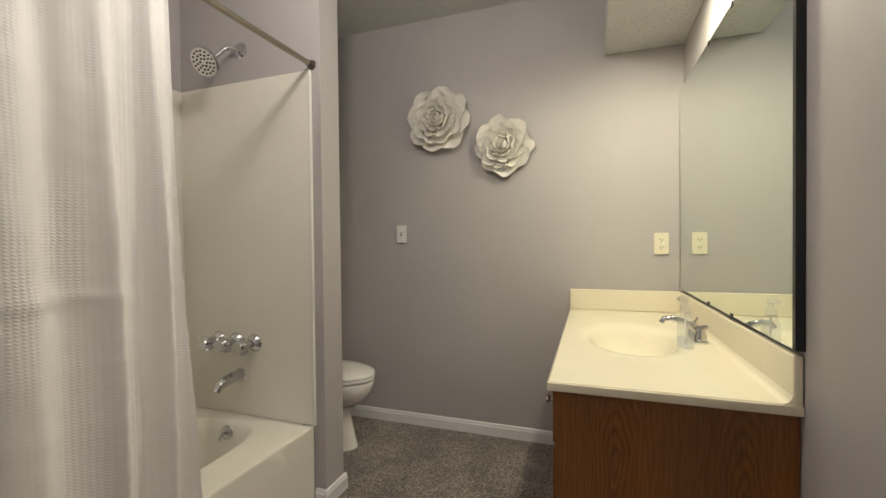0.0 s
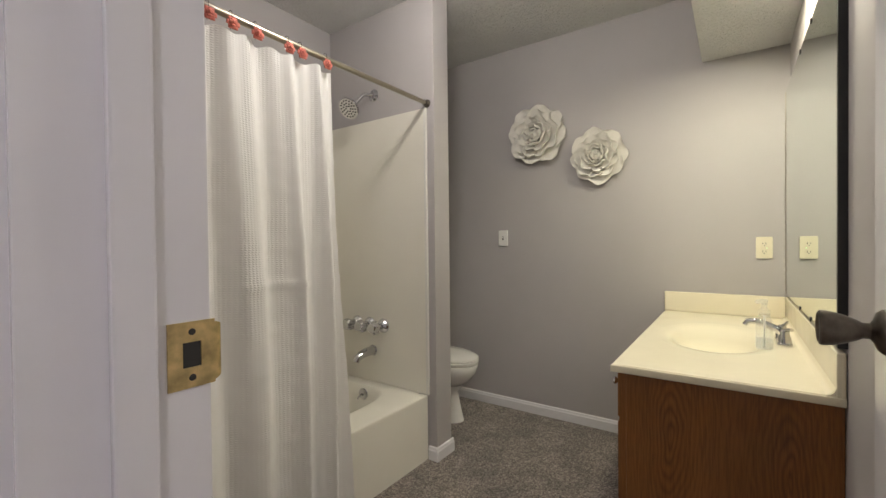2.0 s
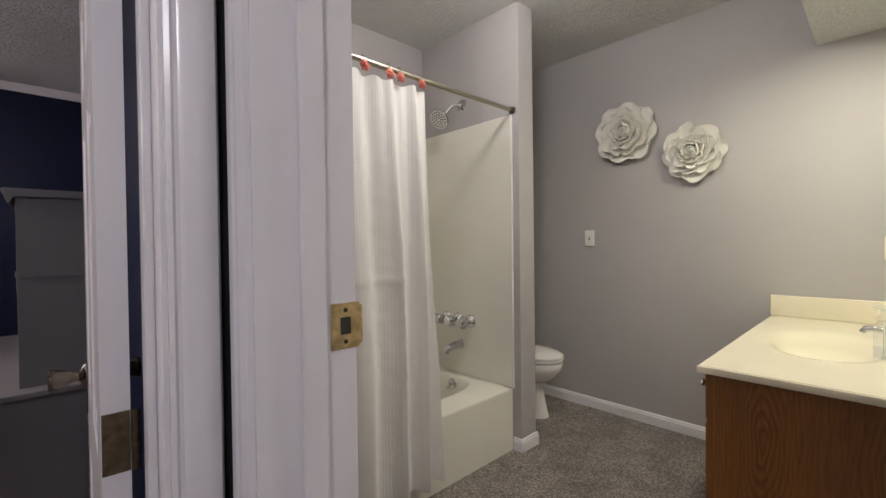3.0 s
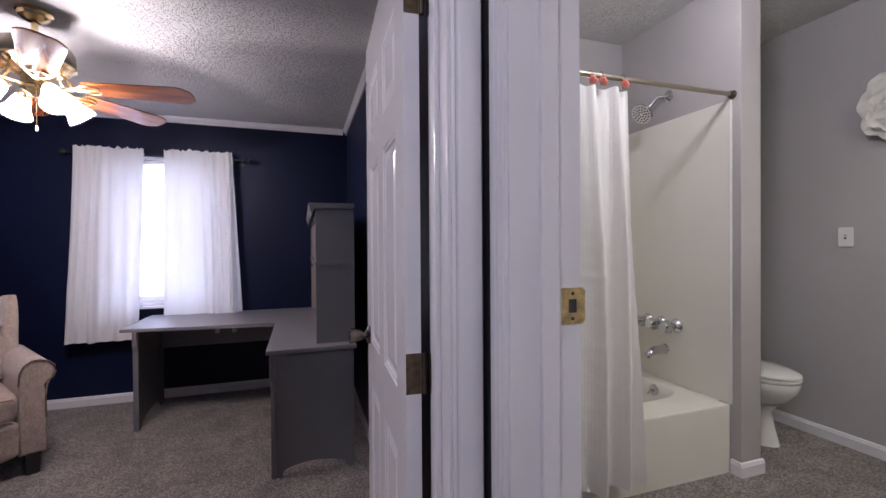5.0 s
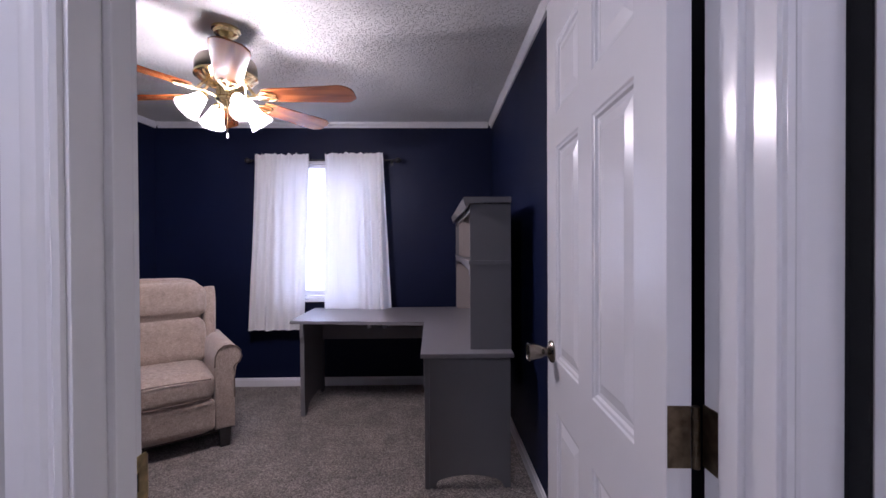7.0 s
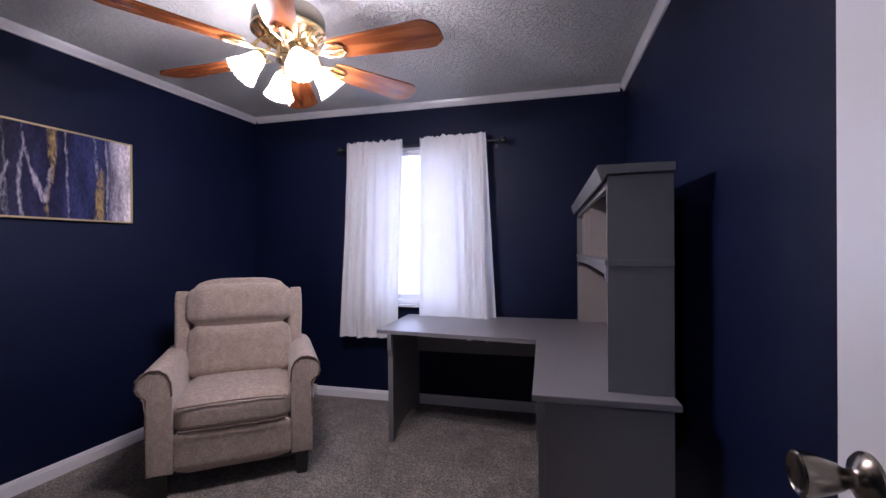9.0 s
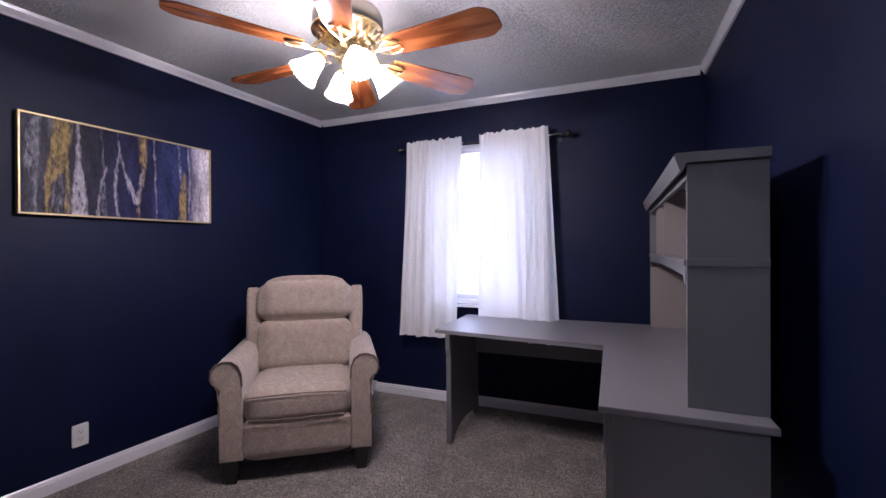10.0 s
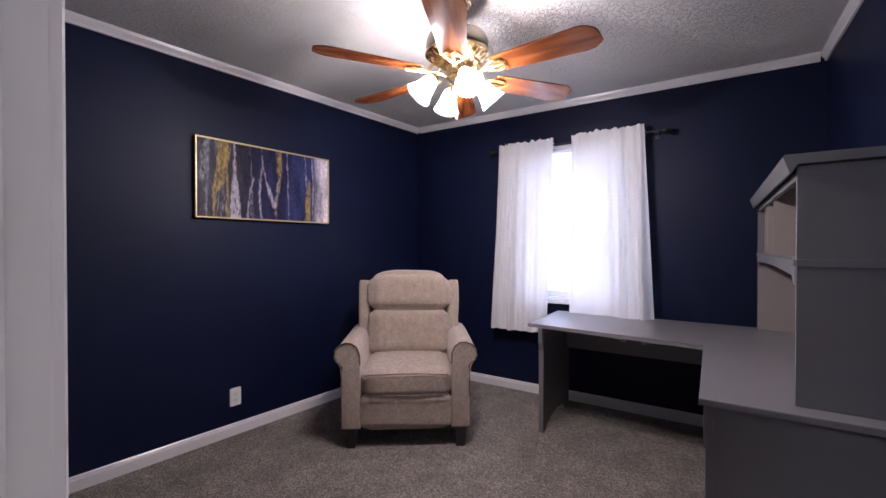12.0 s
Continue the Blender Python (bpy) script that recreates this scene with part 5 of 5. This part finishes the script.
def hutch():
    th = thing("desk_hutch", (0, 0, DTOP + 0.0008), "grey painted desk hutch with open cubbies and a sloped crown", "hutch")
    xn, xf = -1.997, -3.50      # near and far ends
    yf, yb = -0.375, -0.155     # front edge, back
    h = 0.788
    zs = 0.468
    for x0, nm in ((xn - 0.018, "near_end_panel"), (xf, "far_end_panel")):
        part(nm, boxes(((x0, yf, 0), (x0 + 0.018, yb, h)), bevel=0.0015), M_GREYDESK, th)
    part("end_band", boxes(((xn + 0.0002, yf - 0.002, zs - 0.012), (xn + 0.006, yb, zs + 0.012)), bevel=0.0015), M_GREYDESK, th)
    part("back_panel", boxes(((xf + 0.018, yb - 0.008, 0.0), (xn - 0.018, yb, h))), M_HUTCH_LIT, th)
    part("shelf", boxes(((xf + 0.018, yf - 0.006, zs - 0.010), (xn - 0.018, yb - 0.0085, zs + 0.010)), bevel=0.0015), M_GREYDESK, th)
    # thin sheet carrying the lit colour over the far end panel
    part("lit_inner_face", boxes(((xf + 0.0182, yf + 0.004, 0.0), (xf + 0.0215, yb - 0.009, zs - 0.0105))), M_HUTCH_LIT, th)
    arch = [(xf + 0.018, zs - 0.0105), (xf + 0.018, zs - 0.075), (xf + 0.04, zs - 0.07), (xf + 0.055, zs - 0.045)]
    for k in range(1, 10):
        f = k / 10
        arch.append((xf + 0.055 + f * (xn - xf - 0.128), zs - 0.045 + 0.012 * math.sin(math.pi * f)))
    arch += [(xn - 0.073, zs - 0.045), (xn - 0.058, zs - 0.07), (xn - 0.0182, zs - 0.075), (xn - 0.0182, zs - 0.0105)]
    part("valance", moved(prism(arch, 0.014, "y"), pose(0, yf - 0.002, 0)), M_GREYDESK, th)
    for x in (-2.72, -2.98, -3.12):
        part("divider", boxes(((x - 0.006, yf + 0.006, zs + 0.0105), (x + 0.006, yb - 0.0085, h - 0.001))), M_HUTCH_LIT, th)
    # sloped crown overhanging the front
    crown = [(yb, h + 0.001), (yf - 0.004, h + 0.001), (yf - 0.016, h - 0.030), (yf - 0.022, h - 0.028), (yf - 0.040, h + 0.024), (yf - 0.034, h + 0.032), (yb, h + 0.032)]
    part("crown", moved(prism(crown, xn - xf + 0.05, "x", 0.002), pose(xf - 0.025, 0, 0)), M_GREYDESK, th)
    part("top_fascia", boxes(((xf + 0.018, yf, h - 0.05), (xn - 0.0182, yf + 0.014, h))), M_GREYDESK, th)


hutch()


def recliner():
    # local: front towards -y, width along x
    lf, rf = Vector((-2.054, -2.486)), Vector((-2.474, -1.904))
    mid = (lf + rf) / 2
    face = math.degrees(math.atan2(*(rf - lf).yx))
    th = thing("recliner", (mid.x, mid.y, 0), "beige tweed recliner with rolled arms and dark wooden feet", "armchair", rz=face)
    th.scale = (1.075, 1.0, 1.035)
    # arms: rolled scroll profile, thickness outwards
    for s in (-1, 1):
        prof = [(0.0, 0.115), (0.0, 0.50), (0.004, 0.565), (0.02, 0.605), (0.05, 0.628), (0.085, 0.63), (0.12, 0.615), (0.143, 0.585), (0.147, 0.55), (0.135, 0.52), (0.112, 0.503), (0.103, 0.49), (0.105, 0.40), (0.108, 0.115)]
        bm = prism([(u, v) for u, v in prof], 0.70, "y", 0.012, 3)
        m = pose(s * 0.262, 0.0, 0) if s > 0 else pose(-0.262, 0, 0) @ Matrix.Scale(-1, 4, (1, 0, 0))
        for v in bm.verts:
            v.co += 0.002 * Vector(noise.noise_vector(v.co * 9))
        arm = part("arm", moved(bm, m), M_TWEED, th, smooth=50)
        pipe = tube([(u, -0.001, v) for u, v in prof[1:13]] + [(0.106, -0.001, 0.30)], 0.0045, 8)
        part("piping", moved(pipe, m), M_PIPING, arm, "dark welt piping", 60)
    seat = part("seat_cushion", moved(pillow(0.515, 0.60, 0.165, 0.05, 0.018, 12, 1), pose(0, 0.292, 0.298)), M_TWEED, th, smooth=180)
    for z in (0.325, 0.441):
        pts = [(-0.238, -0.006, z)] + [(-0.238 + 0.476 * i / 8, -0.022 - 0.006 * math.sin(math.pi * i / 8), z + (0.010 if z > 0.4 else -0.004) * math.sin(math.pi * i / 8)) for i in range(9)] + [(0.238, -0.006, z)]
        part("piping", tube(pts, 0.004, 8), M_PIPING, seat, "dark welt piping", 60)
    part("foot_panel", moved(pillow(0.515, 0.08, 0.20, 0.025, 0.008, 8, 2), pose(0, 0.036, 0.112)), M_TWEED, th, smooth=180)
    part("under_frame", boxes(((-0.30, 0.05, 0.085), (0.30, 0.66, 0.13))), M_BLACKWOOD, th, "black underside")
    lean = pose(0, 0.50, 0.43, -13)
    part("lower_back_cushion", moved(pillow(0.525, 0.17, 0.325, 0.055, 0.018, 12, 3), lean @ pose(0, 0.0, 0.0)), M_TWEED, th, smooth=180)
    head = pillow(0.535, 0.185, 0.27, 0.06, 0.022, 12, 4)
    for v in head.verts:
        if v.co.z > 0.135:
            v.co.z -= 0.030 * (abs(v.co.x) / 0.27) ** 4.0 * (v.co.z - 0.135) / 0.135
    part("head_cushion", moved(head, lean @ pose(0, -0.004, 0.315)), M_TWEED, th, smooth=180)
    part("back_shell", moved(pillow(0.57, 0.10, 0.62, 0.04, 0.01, 8, 5), lean @ pose(0, 0.10, -0.06)), M_TWEED, th, smooth=180)
    for s in (-1, 1):
        w = pillow(0.075, 0.12, 0.40, 0.013, 0.004, 8, 6 + s)
        for v in w.verts:
            v.co.x += s * 0.010 * (v.co.z / 0.4)
        part("wing", moved(w, lean @ pose(s * 0.303, 0.035, 0.135)), M_TWEED, th, smooth=180)
    for x in (-0.315, 0.315):
        for y in (0.03, 0.64):
            leg = boxes(((x - 0.032, y - 0.03, 0), (x + 0.032, y + 0.03, 0.116)), bevel=0.004)
            for v in leg.verts:
                k = 0.80 + 0.20 * v.co.z / 0.116
                v.co.x, v.co.y = x + (v.co.x - x) * k, y + (v.co.y - y) * k
            part("leg", leg, M_BLACKWOOD, th, "tapered black wooden foot")
    part("release_handle", tube([(0.375, 0.20, 0.33), (0.384, 0.22, 0.34), (0.384, 0.27, 0.35), (0.375, 0.29, 0.35)], 0.009, 10), M_PLASTIC, th, "white release handle", 50)


recliner()


def office_curtain(name, top, bottom, zt, zb, folds, seed):
    """A rod-pocket panel: soft pleats (place, half width, depth) that deepen downwards, gathered on the rod."""
    th = thing(name, (0, 0, 0), "sheer white rod-pocket curtain panel, glowing with daylight", "curtain", "window curtains")
    ny, nz = 120, 60

    def at(u, f, lift=0.0):
        y = (top[0] + (top[1] - top[0]) * u) * (1 - f) + (bottom[0] + (bottom[1] - bottom[0]) * u) * f
        fall = min(1.0, 0.25 + f * 1.1)
        x = WX0 + 0.108 + lift
        for c, w, d in folds:
            off = (u - c - 0.035 * math.sin(2.2 * f + 7 * c + seed)) / (w * (0.75 + 0.35 * f))
            x += 1.7 * d * fall * math.exp(-off * off)
            y += 0.30 * d * fall * off * math.exp(-off * off)
        gather = max(0.0, 1 - f / 0.16)
        ripple = noise.noise(Vector((u * 17 + seed * 3, f * 2, seed)))
        x += 0.016 * gather * abs(ripple) + 0.008 * max(0.0, 1 - f / 0.06)
        x += 0.004 * noise.noise(Vector((u * 6, f * 5, seed + 4))) + 0.0016 * noise.noise(Vector((u * 30, f * 9, seed)))
        z = zt + (zb - zt) * f
        if f < 0.045:
            z += (0.020 * noise.noise(Vector((u * 15, 0, seed + 9))) + 0.012 * noise.noise(Vector((u * 41, 0, seed)))) * (1 - f / 0.045)
        z += 0.010 * f * noise.noise(Vector((u * 4, 0, seed + 2)))
        return (x, y, z)

    def cloth_strip(f0, f1, rows_n, lift):
        bm = bmesh.new()
        rows = [[bm.verts.new(at(i / ny, f0 + (f1 - f0) * j / rows_n, lift)) for i in range(ny + 1)] for j in range(rows_n + 1)]
        for a, b in zip(rows, rows[1:]):
            for i in range(ny):
                bm.faces.new((a[i], a[i + 1], b[i + 1], b[i]))
        return bm

    cloth_ob = part("curtain_cloth", cloth_strip(0.0, 1.0, nz, 0.0), M_SHEER, th, smooth=180)
    part("rod_pocket", cloth_strip(0.022, 0.050, 3, -0.030), M_SHEER, cloth_ob, smooth=180)
    part("hem", cloth_strip(0.945, 0.9995, 4, -0.003), M_SHEER, cloth_ob, smooth=180)


office_curtain("window_curtain", (-2.158, -1.682), (-2.212, -1.738), 2.106, 0.540,
               [(0.03, 0.05, 0.030), (0.20, 0.06, 0.022), (0.36, 0.045, 0.034), (0.52, 0.05, 0.016), (0.70, 0.06, 0.020), (0.92, 0.06, 0.018)], 1.0)
office_curtain("window_curtain", (-1.538, -1.026), (-1.552, -0.948), 2.112, 0.560,
               [(0.02, 0.04, 0.012), (0.30, 0.10, 0.012), (0.55, 0.05, 0.018), (0.66, 0.045, 0.040), (0.80, 0.06, 0.034), (0.93, 0.035, 0.046)], 2.3)
rod = thing("window_curtain_rod", (WX0 + 0.104, 0, 2.055), "black curtain rod with ball finials", "curtain rod")
part("rod", tube([(0, -2.19, 0), (0, -0.93, 0)], 0.007, 12), M_BLACK, rod, smooth=40)
for y, s in ((-2.19, -1), (-0.93, 1)):
    part("finial", moved(lathe([(0, 0.0), (0.012, 0.0), (0.012, 0.006), (0.008, 0.010), (0.018, 0.022), (0.024, 0.038), (0.02, 0.052), (0.008, 0.064), (0, 0.068)], 20, "y"), pose(0, y, 0) @ Matrix.Scale(s, 4, (0, 1, 0))), M_BLACK, rod, smooth=45)
for y in (-2.165, -0.955):
    b = part("bracket", boxes(((-0.106, y - 0.008, -0.006), (-0.008, y + 0.008, 0.004)), ((-0.107, y - 0.012, -0.03), (-0.101, y + 0.012, 0.03))), M_BLACK, rod)


def picture():
    x0, x1, z0, z1 = 1.105, 2.087, 1.424, 1.928
    th = thing("abstract_picture", (WX0, WY0, 0), "abstract canvas in navy, white and gold in a thin gold frame", "picture", rz=SLANT_DEG)
    fw, d = 0.010, 0.036
    part("canvas", boxes(((x0 + fw, 0.006, z0 + fw), (x1 - fw, d - 0.006, z1 - fw))), M_CANVAS, th)
    part("frame", boxes(((x0, 0.001, z0), (x0 + fw - 0.001, d, z1)), ((x1 - fw + 0.001, 0.001, z0), (x1, d, z1)),
                        ((x0 + fw - 0.001, 0.001, z0), (x1 - fw + 0.001, d, z0 + fw - 0.001)), ((x0 + fw - 0.001, 0.001, z1 - fw + 0.001), (x1 - fw + 0.001, d, z1)), bevel=0.0015), M_GOLDWOOD, th, "thin gold frame")


picture()


def ceiling_fan():
    fx, fy = FAN
    drop = 0.028
    th = thing("ceiling_fan", (fx, fy, OFF_H - drop), "brass ceiling fan with cherry blades and four lit glass shades", "ceiling fan")
    part("canopy", lathe([(0, drop), (0.070, drop), (0.070, drop - 0.010), (0.062, drop - 0.014), (0.058, drop - 0.030), (0.040, drop - 0.045), (0.026, drop - 0.050), (0.0, drop - 0.050)], 32), M_BRASS, th, smooth=35)
    part("downrod", lathe([(0.013, drop - 0.045), (0.013, -0.125), (0.0, -0.125)], 20), M_BRASS, th, smooth=40)
    part("motor_housing", lathe([(0.0, -0.110), (0.045, -0.112), (0.10, -0.122), (0.138, -0.140), (0.148, -0.160), (0.150, -0.200), (0.146, -0.212)], 44), M_NICKEL, th, "pewter motor housing", 35)
    part("motor_band", lathe([(0.146, -0.212), (0.153, -0.216), (0.153, -0.226), (0.140, -0.234)], 44), M_BRASS, th, smooth=35)
    # fluted underside
    bm = lathe([(0.140, -0.234), (0.120, -0.250), (0.085, -0.268), (0.060, -0.272), (0.0, -0.272)], 80)
    for v in bm.verts:
        r = math.hypot(v.co.x, v.co.y)
        if 0.05 < r < 0.135:
            v.co.z += 0.004 * math.cos(20 * math.atan2(v.co.y, v.co.x))
    part("fluted_plate", bm, M_BRASS, th, smooth=50)
    part("switch_housing", lathe([(0.060, -0.268), (0.052, -0.276), (0.050, -0.325), (0.056, -0.332), (0.056, -0.342), (0.040, -0.356), (0.020, -0.366), (0.012, -0.380), (0, -0.384)], 36), M_BRASS, th, smooth=35)
    zb = -0.322
    out = [(0.20, -0.050), (0.24, -0.058), (0.60, -0.079), (0.618, -0.077), (0.640, -0.066), (0.660, -0.048), (0.669, -0.028), (0.672, 0.0), (0.672, 0.040), (0.664, 0.050), (0.634, 0.074), (0.60, 0.079), (0.24, 0.058), (0.20, 0.050)]
    bl = prism(out, 0.007, "z", 0.0015)
    me = finish("blade", bl, M_BLADE)
    arm = joined(boxes(((0.095, -0.013, -0.004), (0.165, 0.013, 0.002)), bevel=0.002),
                 *[tube([(0.150, 0, -0.001), (0.175, s * 0.022, -0.002), (0.21, s * 0.040, -0.001), (0.245, s * 0.034, -0.001), (0.262, s * 0.016, -0.001)], 0.006, 8) for s in (-1, 1)],
                 tube([(0.15, 0, -0.001), (0.20, 0, -0.003), (0.262, 0, -0.001)], 0.007, 8))
    am = finish("blade_iron", arm, M_BRASS, 50)
    for k in range(6):
        a = 27 + 60 * k
        b = new("blade", me)
        b.parent = th
        b.matrix_basis = pose(0, 0, zb, 0, 0, a) @ pose(0, 0, 0, -11)
        i = new("blade_iron", am)
        i.parent = th
        i.matrix_basis = pose(0, 0, zb - 0.004, 0, 0, a) @ pose(0, 0, 0, -11)
        part("iron_stem", tube([(0.100 * math.cos(radians(a)), 0.100 * math.sin(radians(a)), -0.262), (0.125 * math.cos(radians(a)), 0.125 * math.sin(radians(a)), -0.290), (0.155 * math.cos(radians(a)), 0.155 * math.sin(radians(a)), zb - 0.004)], 0.008, 10), M_BRASS, th, smooth=50)
    # four ribbed tulip shades on curved arms
    shade = lathe([(0.022, 0.0), (0.027, 0.010), (0.034, 0.030), (0.040, 0.055), (0.048, 0.080), (0.060, 0.105), (0.066, 0.115)], 96)
    for v in shade.verts:
        a = math.atan2(v.co.y, v.co.x)
        k = 1 + 0.022 * math.cos(24 * a) * min(1, v.co.z / 0.03)
        v.co.x *= k
        v.co.y *= k
        if v.co.z > 0.11:
            v.co.z += 0.003 * math.cos(24 * a)
    sm = finish("shade", shade, M_SHADE, 60)
    for k in range(4):
        a = 48 + 90 * k
        m = pose(0, 0, -0.335, 0, 0, a)
        part("lamp_arm", moved(tube([(0.045, 0, 0.0), (0.075, 0, 0.012), (0.100, 0, 0.006), (0.112, 0, -0.012)], 0.008, 10), m), M_BRASS, th, smooth=50)
        tilt = m @ pose(0.108, 0, -0.006) @ pose(0, 0, 0, 0, 180 - 42, 0)
        part("socket_cup", moved(lathe([(0, -0.004), (0.020, -0.004), (0.024, 0.006), (0.024, 0.016)], 24), tilt), M_BRASS, th, smooth=40)
        s = new("shade", sm)
        s.parent = th
        s.matrix_basis = tilt @ pose(0, 0, 0.008)
        s["label"] = "ribbed clear-white tulip glass shade"
        bulb = part("bulb", moved(lathe([(0, 0.010), (0.010, 0.011), (0.012, 0.018), (0.016, 0.026), (0.016, 0.032), (0.012, 0.039), (0, 0.042)], 20), tilt), M_BULB, th, "lit bulb", 60)
        p = (pose(fx, fy, OFF_H - drop) @ tilt @ Vector((0, 0, 0.072)))
        lamp("fan_bulb", "POINT", tuple(p), 23.5, BULB, 0.018)
    part("pull_chain", tube([(0.035, 0.02, -0.36), (0.036, 0.02, -0.52)], 0.0014, 6), M_BRASS, th)
    part("pull_fob", moved(lathe([(0, 0), (0.005, 0.002), (0.006, 0.012), (0.004, 0.026), (0, 0.028)], 12), pose(0.036, 0.02, -0.548)), M_PLASTIC, th, "white pull fob", 40)


ceiling_fan()


def cable_box():
    """Small white box screwed to the baseboard beside the chair."""
    th = thing("cable_box", (WX0 + 0.0145, -2.535, 0.022), "small white cable box on the baseboard beside the recliner", "cable box")
    part("body", boxes(((0, -0.028, 0), (0.026, 0.028, 0.072)), bevel=0.003), M_TRIM, th)
    part("cover", nested_cover(0.044, 0.060), M_TRIM, th)


def nested_cover(w, h):
    x = 0.0262
    return boxes(((x, -w / 2, 0.006), (x + 0.003, w / 2, 0.012)), ((x, -w / 2, h), (x + 0.003, w / 2, h + 0.006)),
                 ((x, -w / 2, 0.012), (x + 0.003, -w / 2 + 0.006, h)), ((x, w / 2 - 0.006, 0.012), (x + 0.003, w / 2, h)))


def wall_box():
    """Small black box high on the navy wall beside the door."""
    th = thing("wall_box", (-0.865, WY0 + SLANT * (-0.865 - WX0), 2.005), "small black box mounted high on the navy wall", "box", rz=SLANT_DEG)
    part("case", boxes(((-0.040, 0.004, 0), (0.040, 0.034, 0.108)), bevel=0.004), M_GAPSHADE_BLACK, th)
    part("bracket", boxes(((-0.012, 0.0005, 0.030), (0.012, 0.0038, 0.080))), M_GAPSHADE_BLACK, th)
    part("cable", tube([(0.02, 0.012, 0.001), (0.01, 0.010, -0.03), (-0.03, 0.006, -0.036), (-0.07, 0.005, -0.040)], 0.003, 8), M_GAPSHADE_BLACK, th)


cable_box()
wall_box()
